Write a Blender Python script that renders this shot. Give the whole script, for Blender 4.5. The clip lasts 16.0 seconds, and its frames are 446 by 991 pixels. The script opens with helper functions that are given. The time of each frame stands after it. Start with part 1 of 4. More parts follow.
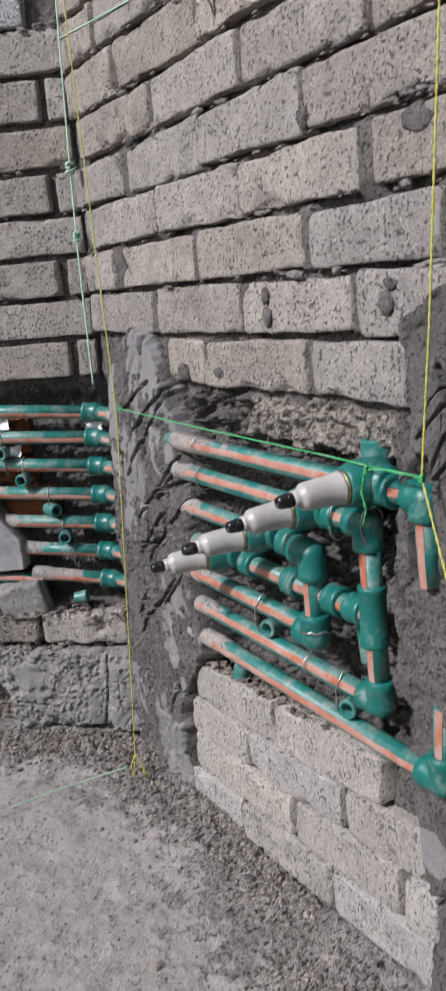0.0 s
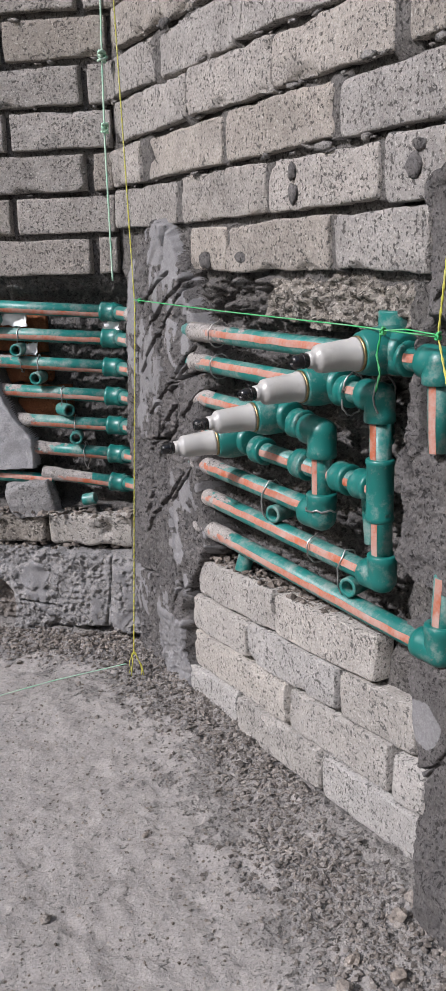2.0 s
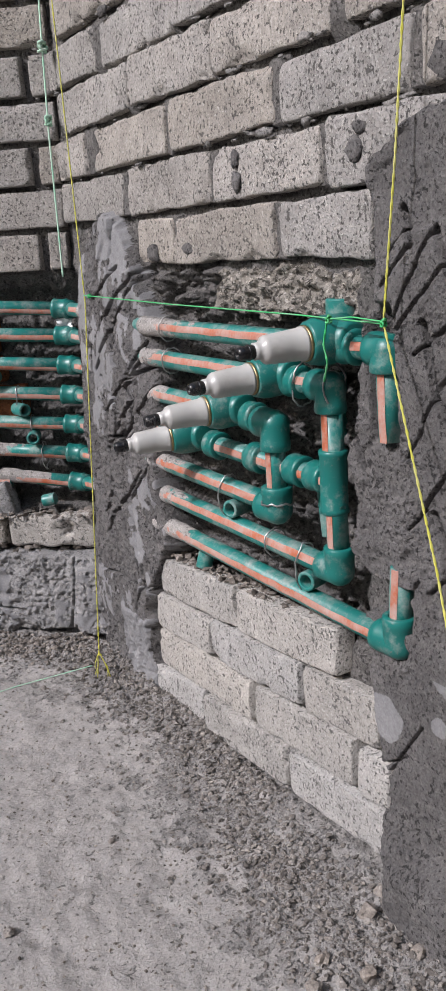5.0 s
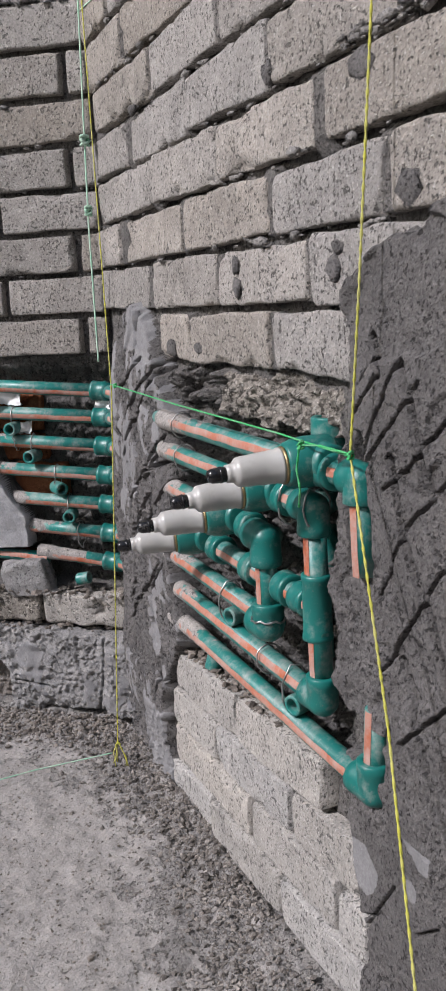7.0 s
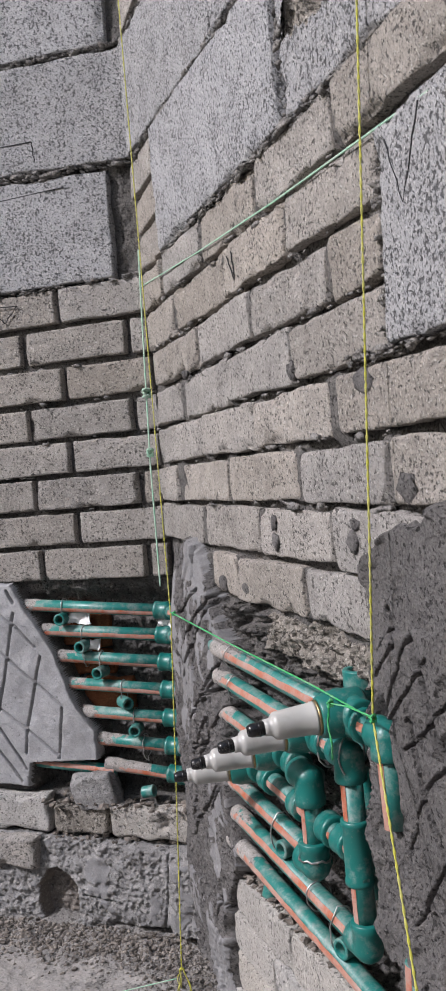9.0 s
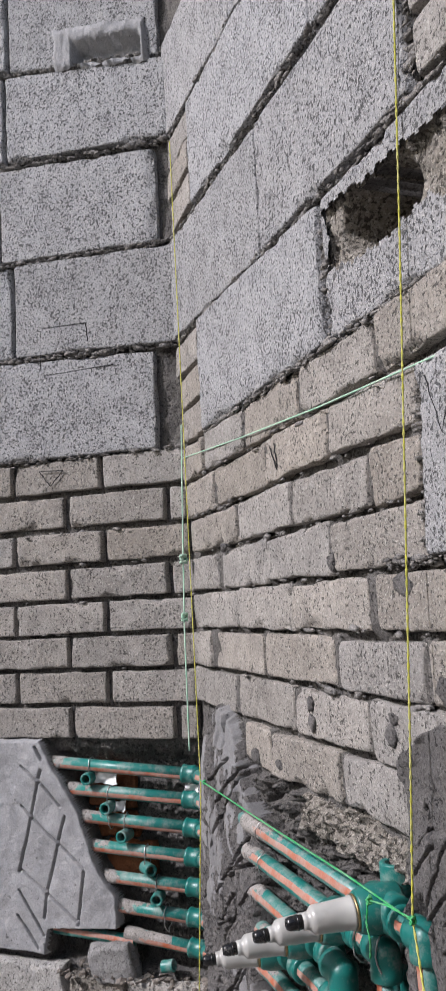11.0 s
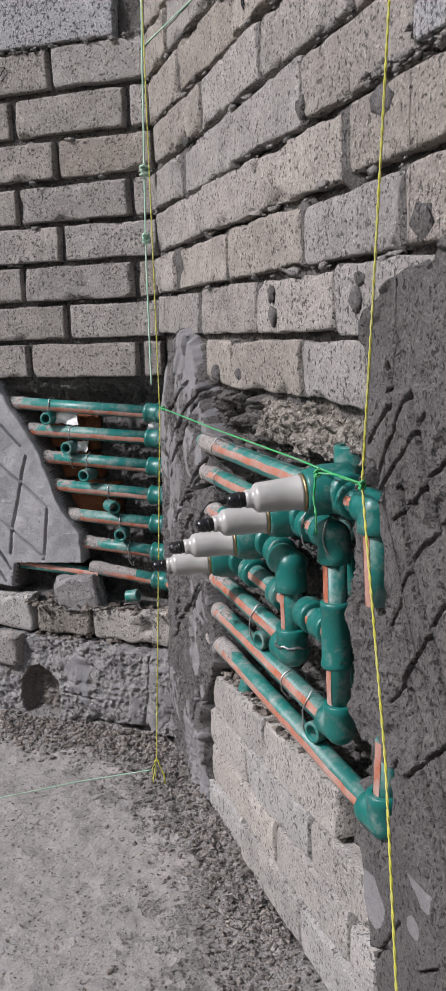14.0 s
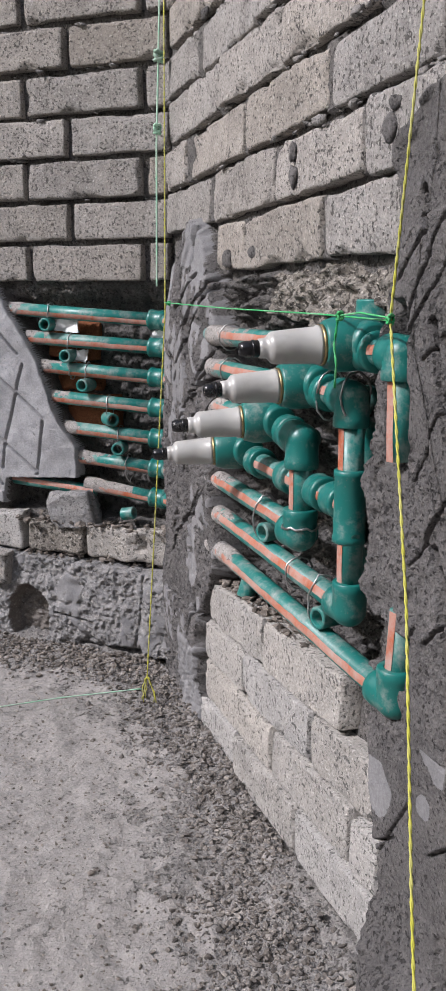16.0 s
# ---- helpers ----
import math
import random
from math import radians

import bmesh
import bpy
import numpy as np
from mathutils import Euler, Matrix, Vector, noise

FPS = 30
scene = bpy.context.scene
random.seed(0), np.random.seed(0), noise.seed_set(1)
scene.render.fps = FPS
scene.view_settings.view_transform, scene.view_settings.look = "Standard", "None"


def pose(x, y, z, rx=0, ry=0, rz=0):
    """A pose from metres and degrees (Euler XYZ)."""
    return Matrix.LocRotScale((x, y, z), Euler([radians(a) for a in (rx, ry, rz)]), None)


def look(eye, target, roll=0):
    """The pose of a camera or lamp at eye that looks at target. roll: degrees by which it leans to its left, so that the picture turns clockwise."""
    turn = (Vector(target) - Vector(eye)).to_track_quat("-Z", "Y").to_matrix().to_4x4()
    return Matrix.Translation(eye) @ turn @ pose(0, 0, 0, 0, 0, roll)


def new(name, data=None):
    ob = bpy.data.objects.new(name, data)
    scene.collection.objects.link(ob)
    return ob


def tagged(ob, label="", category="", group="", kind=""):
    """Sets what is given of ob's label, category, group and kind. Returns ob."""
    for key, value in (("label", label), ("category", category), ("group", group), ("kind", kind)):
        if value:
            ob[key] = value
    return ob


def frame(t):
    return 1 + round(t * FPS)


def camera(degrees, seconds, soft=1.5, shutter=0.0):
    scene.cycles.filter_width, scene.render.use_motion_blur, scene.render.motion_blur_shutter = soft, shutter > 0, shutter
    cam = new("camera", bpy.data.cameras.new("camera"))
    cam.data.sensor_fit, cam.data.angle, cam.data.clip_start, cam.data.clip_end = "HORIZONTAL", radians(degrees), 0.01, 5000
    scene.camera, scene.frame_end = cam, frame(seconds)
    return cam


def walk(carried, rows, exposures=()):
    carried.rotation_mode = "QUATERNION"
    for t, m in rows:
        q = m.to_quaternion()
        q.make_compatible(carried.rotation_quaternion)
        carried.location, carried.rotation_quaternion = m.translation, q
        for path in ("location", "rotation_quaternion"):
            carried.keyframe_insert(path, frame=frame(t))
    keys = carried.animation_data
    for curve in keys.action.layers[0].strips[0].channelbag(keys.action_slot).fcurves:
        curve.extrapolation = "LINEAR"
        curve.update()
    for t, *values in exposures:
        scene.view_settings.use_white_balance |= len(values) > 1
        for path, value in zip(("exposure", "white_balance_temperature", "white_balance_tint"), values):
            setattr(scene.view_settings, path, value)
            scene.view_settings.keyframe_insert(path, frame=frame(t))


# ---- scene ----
cam = camera(28.63, 16.0, 0.75, 0.3)
PATH = [
    (0.0, (-0.5983, -0.8458, 0.8486), (0.1049, 0.4331, 0.5023), -4.95),
    (0.5, (-0.6490, -0.8631, 0.7940), (0.0373, 0.4112, 0.4001), -3.80),
    (1.0, (-0.6414, -0.8724, 0.7503), (0.0377, 0.4048, 0.3535), -2.42),
    (1.5, (-0.6267, -0.8744, 0.7393), (0.0643, 0.3954, 0.3389), -1.64),
    (2.0, (-0.6230, -0.8719, 0.7338), (0.0588, 0.4050, 0.3406), -1.69),
    (2.5, (-0.6288, -0.8694, 0.7263), (0.0409, 0.4126, 0.3288), -1.87),
    (3.0, (-0.6293, -0.8665, 0.7248), (0.0251, 0.4175, 0.3086), -2.15),
    (3.5, (-0.6292, -0.8646, 0.7282), (0.0299, 0.4189, 0.3183), -2.47),
    (4.0, (-0.6242, -0.8658, 0.7263), (0.0638, 0.4008, 0.3111), -2.50),
    (4.2, (-0.6142, -0.8676, 0.7238), (0.1148, 0.3775, 0.3135), -2.66),
    (6.3, (-0.5173, -0.8654, 0.7641), (0.1478, 0.4262, 0.3909), -4.19),
    (6.5, (-0.4916, -0.8659, 0.7712), (0.1275, 0.4550, 0.4221), -2.26),
    (7.0, (-0.4365, -0.8818, 0.7946), (0.1264, 0.4697, 0.4681), -2.90),
    (7.5, (-0.3860, -0.8964, 0.8181), (0.1516, 0.4763, 0.5414), -3.42),
    (8.0, (-0.3868, -0.9228, 0.8380), (0.1410, 0.4697, 0.6585), -3.79),
    (8.5, (-0.3975, -0.9597, 0.8730), (0.1212, 0.4461, 0.8046), -5.00),
    (9.0, (-0.4223, -0.9834, 0.9057), (0.0477, 0.4405, 0.8658), -5.02),
    (9.2, (-0.4308, -0.9947, 0.9137), (0.0382, 0.4298, 0.8861), -4.09),
    (11.3, (-0.4756, -1.0414, 0.9785), (-0.0141, 0.3674, 1.2073), -3.29),
    (11.5, (-0.4756, -1.0434, 0.9802), (-0.0099, 0.3610, 1.2270), -3.35),
    (12.0, (-0.4743, -1.0440, 0.9799), (0.0035, 0.3609, 1.1992), -3.14),
    (12.5, (-0.4334, -1.0146, 0.9411), (0.0998, 0.3863, 0.9965), -3.17),
    (13.0, (-0.3879, -0.9742, 0.8862), (0.1136, 0.4334, 0.7545), -1.96),
    (13.5, (-0.3732, -0.9416, 0.8402), (0.0852, 0.4628, 0.5801), -3.79),
    (14.0, (-0.3840, -0.9166, 0.7981), (0.0530, 0.4898, 0.5135), -2.10),
    (14.5, (-0.3820, -0.8981, 0.7505), (0.0593, 0.5053, 0.4580), -0.76),
    (15.0, (-0.3916, -0.8792, 0.7022), (0.0076, 0.5324, 0.3893), 0.15),
    (15.5, (-0.3873, -0.8743, 0.6789), (0.0213, 0.5356, 0.3705), 0.37),
    (16.0, (-0.3858, -0.8718, 0.6644), (0.0573, 0.5263, 0.3495), 0.27),
]
walk(cam, [(t, look(eye, target, roll)) for t, eye, target, roll in PATH], [(0.0, -0.12), (1.0, 0.0), (4.0, 0.0), (6.5, -0.08), (8.0, -0.10), (9.0, -0.10), (11.5, -0.06), (12.0, -0.06), (12.5, -0.12), (13.5, -0.20), (15.0, 0.0), (16.0, 0.0)])

# ---- daylight ----
world = bpy.data.worlds.new("sky")
scene.world = world
world.use_nodes = True
tree = world.node_tree
sky = tree.nodes.new("ShaderNodeTexSky")
sky.sky_type, sky.sun_disc = "NISHITA", False
SUN_FROM = Vector((-0.76, -0.02, 0.65)).normalized()
sky.sun_elevation = math.asin(SUN_FROM.z)
sky.sun_rotation = math.atan2(SUN_FROM.x, SUN_FROM.y)
sky.dust_density = 3.0
tree.links.new(sky.outputs[0], tree.nodes["Background"].inputs[0])
tree.nodes["Background"].inputs[1].default_value = 0.15
sun = new("sun", bpy.data.lights.new("sun", "SUN"))
sun.data.energy, sun.data.angle, sun.data.color = 4.0, radians(3.0), (0.965, 0.955, 1.045)
sun.matrix_world = look(SUN_FROM * 6, (0, 0, 0))


# ---- materials ----
class Nodes:
    """A small builder for one node material."""

    def __init__(self, name):
        self.mat = bpy.data.materials.new(name)
        self.mat.use_nodes = True
        self.t = self.mat.node_tree
        self.bsdf = self.t.nodes["Principled BSDF"]
        co = self.t.nodes.new("ShaderNodeTexCoord")
        info = self.t.nodes.new("ShaderNodeObjectInfo")
        self.random = info.outputs["Random"]
        add = self.t.nodes.new("ShaderNodeVectorMath")
        add.operation = "MULTIPLY_ADD"
        self.t.links.new(self.random, add.inputs[0])
        add.inputs[1].default_value = (7.3, 3.1, 5.7)
        self.t.links.new(co.outputs["Object"], add.inputs[2])
        self.at = add.outputs[0]

    def link(self, a, b):
        self.t.links.new(a, b)

    def noise(self, scale, detail=4.0, rough=0.6, stretch=None):
        n = self.t.nodes.new("ShaderNodeTexNoise")
        n.inputs["Scale"].default_value, n.inputs["Detail"].default_value, n.inputs["Roughness"].default_value = scale, detail, rough
        at = self.at
        if stretch:
            m = self.t.nodes.new("ShaderNodeMapping")
            m.inputs["Scale"].default_value = stretch
            self.link(at, m.inputs[0])
            at = m.outputs[0]
        self.link(at, n.inputs["Vector"])
        return n.outputs["Fac"]

    def cells(self, scale, warp=0.0):
        n = self.t.nodes.new("ShaderNodeTexVoronoi")
        n.inputs["Scale"].default_value = scale
        self.link(self.at, n.inputs["Vector"])
        return n.outputs["Distance"]

    def ramp(self, fac, stops):
        n = self.t.nodes.new("ShaderNodeValToRGB")
        e = n.color_ramp.elements
        while len(e) < len(stops):
            e.new(0.5)
        for el, (p, c) in zip(e, stops):
            el.position = p
            el.color = (c, c, c, 1) if isinstance(c, (int, float)) else (*c, 1)
        self.link(fac, n.inputs[0])
        return n.outputs[0]

    def mix(self, fac, a, b, mode="MIX"):
        n = self.t.nodes.new("ShaderNodeMix")
        n.data_type, n.blend_type = "RGBA", mode
        for value, socket in ((fac, n.inputs[0]), (a, n.inputs[6]), (b, n.inputs[7])):
            if isinstance(value, (int, float)):
                socket.default_value = value
            elif isinstance(value, tuple):
                socket.default_value = (*value, 1)
            else:
                self.link(value, socket)
        return n.outputs[2]

    def math(self, op, a, b):
        n = self.t.nodes.new("ShaderNodeMath")
        n.operation = op
        for value, socket in ((a, n.inputs[0]), (b, n.inputs[1])):
            if isinstance(value, (int, float)):
                socket.default_value = value
            else:
                self.link(value, socket)
        return n.outputs[0]

    def done(self, colour, height=None, strength=0.6, depth=0.003, rough=0.9, metal=0.0, spec=0.3):
        if isinstance(colour, tuple):
            self.bsdf.inputs["Base Color"].default_value = (*colour, 1)
        else:
            self.link(colour, self.bsdf.inputs["Base Color"])
        if isinstance(rough, (int, float)):
            self.bsdf.inputs["Roughness"].default_value = rough
        else:
            self.link(rough, self.bsdf.inputs["Roughness"])
        self.bsdf.inputs["Metallic"].default_value = metal
        self.bsdf.inputs["Specular IOR Level"].default_value = spec
        if height is not None:
            b = self.t.nodes.new("ShaderNodeBump")
            b.inputs["Strength"].default_value, b.inputs["Distance"].default_value = strength, depth
            self.link(height, b.inputs["Height"])
            self.link(b.outputs[0], self.bsdf.inputs["Normal"])
        return self.mat


def masonry(name, dark, mid, light, tint, pore_scale, cut, pore_mix, grain=300.0, stain=0.25, strength=0.7, depth=0.003, soft=0.26, blotch=0.3, stones=0.35):
    """Cement-bound surface: sandy grain, open pits, pale aggregate, larger stains, and a tint that differs from piece to piece."""
    n = Nodes(name)
    g = n.noise(grain, 5, 0.75)
    c = n.ramp(g, [(0.50 - soft, dark), (0.50, mid), (0.50 + soft, light)])
    c = n.mix(n.math("MULTIPLY", n.random, 0.85), c, n.mix(1.0, c, tint, "MULTIPLY"))
    shade = n.ramp(n.math("FRACT", n.math("MULTIPLY", n.random, 7.31), 0.0), [(0.0, 0.80), (1.0, 1.0)])
    c = n.mix(1.0 if tint[0] < 1 else 0.0, c, shade, "MULTIPLY")
    if name == "rubble":
        geo = n.t.nodes.new("ShaderNodeNewGeometry")
        c = n.mix(1.0, c, n.ramp(geo.outputs["Random Per Island"], [(0.0, (0.45, 0.43, 0.41)), (0.75, (0.85, 0.82, 0.79)), (1.0, (1.30, 1.27, 1.22))]), "MULTIPLY")
    broad = n.noise(11, 5, 0.65)
    c = n.mix(stain, c, n.ramp(broad, [(0.35, 0.30), (0.60, 1.0)]), "MULTIPLY")
    mid_noise = n.noise(52, 5, 0.7)
    c = n.mix(blotch, c, n.ramp(mid_noise, [(0.40, 0.50), (0.58, 1.0)]), "MULTIPLY")
    agg = n.ramp(n.noise(pore_scale * 1.37, 1, 0.4), [(0.64, 0.0), (0.69, 1.0)])
    c = n.mix(n.math("MULTIPLY", agg, stones), c, tuple(min(0.9, v * 1.15) for v in light))
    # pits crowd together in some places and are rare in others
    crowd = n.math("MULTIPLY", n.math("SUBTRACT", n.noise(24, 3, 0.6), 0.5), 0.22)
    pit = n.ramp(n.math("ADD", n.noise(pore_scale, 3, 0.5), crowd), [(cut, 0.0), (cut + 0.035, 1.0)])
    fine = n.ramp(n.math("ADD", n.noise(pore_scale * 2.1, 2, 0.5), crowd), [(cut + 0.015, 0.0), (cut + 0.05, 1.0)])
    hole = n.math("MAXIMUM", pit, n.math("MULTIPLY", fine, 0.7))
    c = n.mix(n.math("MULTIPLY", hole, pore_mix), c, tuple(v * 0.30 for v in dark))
    h = n.math("ADD", n.math("ADD", n.math("MULTIPLY", g, 0.45), n.math("MULTIPLY", mid_noise, 1.3)), n.math("SUBTRACT", n.math("MULTIPLY", agg, 0.25), n.math("MULTIPLY", hole, 0.9)))
    return n.done(c, h, strength, depth, 0.93)


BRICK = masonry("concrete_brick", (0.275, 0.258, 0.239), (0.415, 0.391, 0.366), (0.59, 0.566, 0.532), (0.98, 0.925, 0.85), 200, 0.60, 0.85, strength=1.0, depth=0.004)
# paler than BRICK, to put sunlight on the lower courses into the colour
PALE_BRICK = masonry("sunlit_pale_brick", (0.37, 0.356, 0.333), (0.54, 0.520, 0.492), (0.72, 0.70, 0.668), (0.98, 0.93, 0.86), 190, 0.60, 0.8, stain=0.15, strength=1.0, depth=0.005, blotch=0.25)
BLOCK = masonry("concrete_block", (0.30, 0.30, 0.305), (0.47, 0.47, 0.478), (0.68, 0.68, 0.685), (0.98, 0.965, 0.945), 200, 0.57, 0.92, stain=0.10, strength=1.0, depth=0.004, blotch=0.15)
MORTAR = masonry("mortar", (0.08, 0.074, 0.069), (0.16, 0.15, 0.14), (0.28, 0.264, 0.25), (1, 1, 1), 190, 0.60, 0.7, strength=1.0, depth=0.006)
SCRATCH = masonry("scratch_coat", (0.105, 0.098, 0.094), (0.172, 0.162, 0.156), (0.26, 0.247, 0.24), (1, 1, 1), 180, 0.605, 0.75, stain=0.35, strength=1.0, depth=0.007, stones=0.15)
RENDER = masonry("smooth_render", (0.165, 0.162, 0.162), (0.23, 0.226, 0.226), (0.30, 0.296, 0.297), (1, 1, 1), 150, 0.70, 0.6, stain=0.30, strength=0.5, depth=0.003, blotch=0.2, stones=0.08)
TROWELLED = masonry("trowelled_render", (0.27, 0.268, 0.272), (0.36, 0.358, 0.363), (0.45, 0.448, 0.453), (1, 1, 1), 130, 0.69, 0.6, stain=0.25, strength=0.6, depth=0.004, blotch=0.25, stones=0.1)
FOOTING = masonry("cement_footing", (0.21, 0.204, 0.198), (0.32, 0.311, 0.303), (0.45, 0.44, 0.43), (1, 1, 1), 170, 0.62, 0.6, stain=0.25, strength=1.0, depth=0.005)
BROKEN = masonry("broken_brick", (0.17, 0.150, 0.125), (0.33, 0.300, 0.260), (0.56, 0.52, 0.47), (1, 1, 1), 130, 0.57, 0.85, grain=180, strength=1.0, depth=0.008, stones=0.6)
LOOSE = masonry("loose_mortar_soil", (0.20, 0.187, 0.175), (0.33, 0.312, 0.294), (0.46, 0.438, 0.415), (1, 1, 1), 170, 0.60, 0.7, stain=0.35, strength=1.0, depth=0.006)
CLAY = masonry("fired_clay", (0.16, 0.055, 0.025), (0.30, 0.11, 0.05), (0.42, 0.17, 0.08), (1, 1, 1), 130, 0.66, 0.6, strength=0.7)
EARTH = masonry("dusty_floor", (0.24, 0.224, 0.209), (0.35, 0.329, 0.309), (0.47, 0.445, 0.42), (1, 1, 1), 150, 0.65, 0.7, stain=0.15, strength=0.9, depth=0.0035, blotch=0.25, stones=0.2)
RUBBLE = masonry("rubble", (0.15, 0.139, 0.128), (0.27, 0.252, 0.235), (0.42, 0.398, 0.375), (1.0, 0.93, 0.86), 160, 0.66, 0.5, strength=0.7)
GRAPHITE = masonry("pencil_mark", (0.02, 0.02, 0.022), (0.04, 0.04, 0.042), (0.07, 0.07, 0.072), (1, 1, 1), 160, 0.7, 0.3)


def plastic(name, colour, dust, amount, rough=0.38):
    """Moulded plastic under cement dust that lies in patches."""
    n = Nodes(name)
    a = n.noise(34, 6, 0.72)
    b = n.noise(210, 4, 0.7)
    fac = n.ramp(n.math("ADD", n.math("MULTIPLY", a, 0.75), n.math("MULTIPLY", b, 0.25)), [(0.50 - amount, 0.0), (0.62 - amount, 0.35), (0.78 - amount * 0.6, 0.85)])
    speck = n.ramp(n.math("ADD", n.cells(260), n.noise(60, 3)), [(0.50, 1.0), (0.56, 0.0)])
    c = n.mix(fac, n.mix(0.35, colour, n.ramp(n.noise(20, 3), [(0.3, 0.6), (0.7, 1.0)]), "MULTIPLY"), dust)
    c = n.mix(n.math("MULTIPLY", speck, 0.75), c, (0.16, 0.145, 0.13))
    return n.done(c, n.math("ADD", fac, n.math("MULTIPLY", b, 0.4)), 0.25, 0.001, n.ramp(fac, [(0.0, rough), (1.0, 0.85)]), 0.0, 0.5)


DUST = (0.42, 0.395, 0.365)
GREEN = plastic("green_pipe_plastic", (0.014, 0.180, 0.155), DUST, 0.04)
FITTING = plastic("green_fitting_plastic", (0.010, 0.150, 0.128), DUST, -0.02, 0.36)
ORANGE = plastic("orange_stripe", (0.42, 0.115, 0.052), DUST, 0.11, 0.5)
CRUST = masonry("mortar_crust", (0.22, 0.20, 0.185), (0.36, 0.335, 0.31), (0.52, 0.49, 0.46), (1, 1, 1), 170, 0.62, 0.7, strength=0.8)
BLACK = plastic("black_plastic", (0.012, 0.012, 0.013), DUST, -0.06, 0.22)
YELLOW = plastic("yellow_cord", (0.52, 0.50, 0.06), (0.5, 0.48, 0.3), 0.06, 0.7)
LIME = plastic("green_cord", (0.03, 0.42, 0.12), (0.35, 0.45, 0.35), 0.04, 0.6)
PALE = plastic("pale_green_cord", (0.28, 0.62, 0.42), (0.6, 0.62, 0.55), 0.14, 0.7)
PAPER = plastic("white_paper", (0.80, 0.80, 0.78), (0.6, 0.58, 0.54), 0.0, 0.8)
n = Nodes("tie_wire")
WIRE = n.done(n.ramp(n.noise(90), [(0.3, (0.20, 0.19, 0.18)), (0.7, (0.62, 0.61, 0.60))]), None, rough=0.38, metal=0.85)
n = Nodes("brass")
BRASS = n.done(n.ramp(n.noise(120), [(0.3, (0.20, 0.15, 0.075)), (0.7, (0.36, 0.28, 0.15))]), None, rough=0.42, metal=0.9)
n = Nodes("milky_cap")
CAP = n.done(n.mix(n.ramp(n.noise(38, 5, 0.7), [(0.52, 0.0), (0.75, 0.55)]), (0.42, 0.412, 0.39), (0.27, 0.25, 0.225)), n.noise(150), 0.12, 0.001, 0.30, 0.0, 0.5)
CAP.node_tree.nodes["Principled BSDF"].inputs["Subsurface Weight"].default_value = 0.25
CAP.node_tree.nodes["Principled BSDF"].inputs["Subsurface Radius"].default_value = (0.012, 0.011, 0.010)


# ---- building helpers ----
CORNER = Vector((0.0, 0.686, 0.0))
A = radians(50.9)
ALONG = Vector((-math.sin(A), math.cos(A), 0))   # along the second wall, away from the corner
OUT = Vector((-math.cos(A), -math.sin(A), 0))    # out of the second wall, into the room


def on_right(u, h, z):
    """u along the long wall from the corner, h out of it, z up."""
    return (-h, 0.686 - u, z)


def on_left(v, h, z):
    p = CORNER + ALONG * v + OUT * h
    return (p.x, p.y, z)


def lattice(i, j, seed):
    v = np.sin(i * 127.1 + j * 311.7 + seed * 74.7) * 43758.5453
    return v - np.floor(v)


def value_noise(x, y, seed):
    i, j = np.floor(x), np.floor(y)
    a, b = x - i, y - j
    a, b = a * a * (3 - 2 * a), b * b * (3 - 2 * b)
    return (lattice(i, j, seed) * (1 - a) + lattice(i + 1, j, seed) * a) * (1 - b) + (lattice(i, j + 1, seed) * (1 - a) + lattice(i + 1, j + 1, seed) * a) * b


def fbm(x, y, size, octaves=4, seed=0, gain=0.55):
    """Layered noise from -1 to 1 with the largest lumps that many metres wide."""
    total, amp, norm = 0.0, 1.0, 0.0
    for k in range(octaves):
        f = 2.0 ** k / size
        total = total + amp * (value_noise(x * f + 31.7 * k, y * f + 17.3 * k, seed + k) * 2 - 1)
        norm, amp = norm + amp, amp * gain
    return total / norm


def smooth(a, b, x):
    t = np.clip((x - a) / (b - a), 0, 1)
    return t * t * (3 - 2 * t)


def scoring(seed, count, box, length, lean, spread):
    """Short trowel scores at random places, leaning about one way."""
    rnd = random.Random(seed)
    out = []
    for k in range(count):
        u, z = rnd.uniform(box[0], box[1]), rnd.uniform(box[2], box[3])
        q = lean + rnd.gauss(0, spread)
        s = length * rnd.uniform(0.4, 1.3)
        out.append((u, z, u + s * math.cos(q), z + s * math.sin(q)))
    return out


def strokes(*lines):
    """Bent lines, each given by its corner points, as single segments."""
    return [(*p, *q) for line in lines for p, q in zip(line[:-1], line[1:])]


def groove(U, Z, segments, width, depth):
    """How deep scratched lines cut into a coat, with ragged sides and an uneven floor."""
    cut = np.zeros_like(U)
    us, zs = U[:, 0], Z[0]
    wander = 0.0007 * fbm(U, Z, 0.02, 3, 91)
    for u0, z0, u1, z1 in segments:
        a, b = np.searchsorted(us, (min(u0, u1) - 0.012, max(u0, u1) + 0.012))
        c, d = np.searchsorted(zs, (min(z0, z1) - 0.012, max(z0, z1) + 0.012))
        if a >= b or c >= d:
            continue
        W = (slice(a, b), slice(c, d))
        du, dz = u1 - u0, z1 - z0
        t = np.clip(((U[W] - u0) * du + (Z[W] - z0) * dz) / (du * du + dz * dz), 0, 1)
        far = np.hypot(U[W] - u0 - t * du, Z[W] - z0 - t * dz) + wander[W]
        cut[W] = np.maximum(cut[W], depth * (1 - smooth(width * 0.4, width, far)))
    return cut


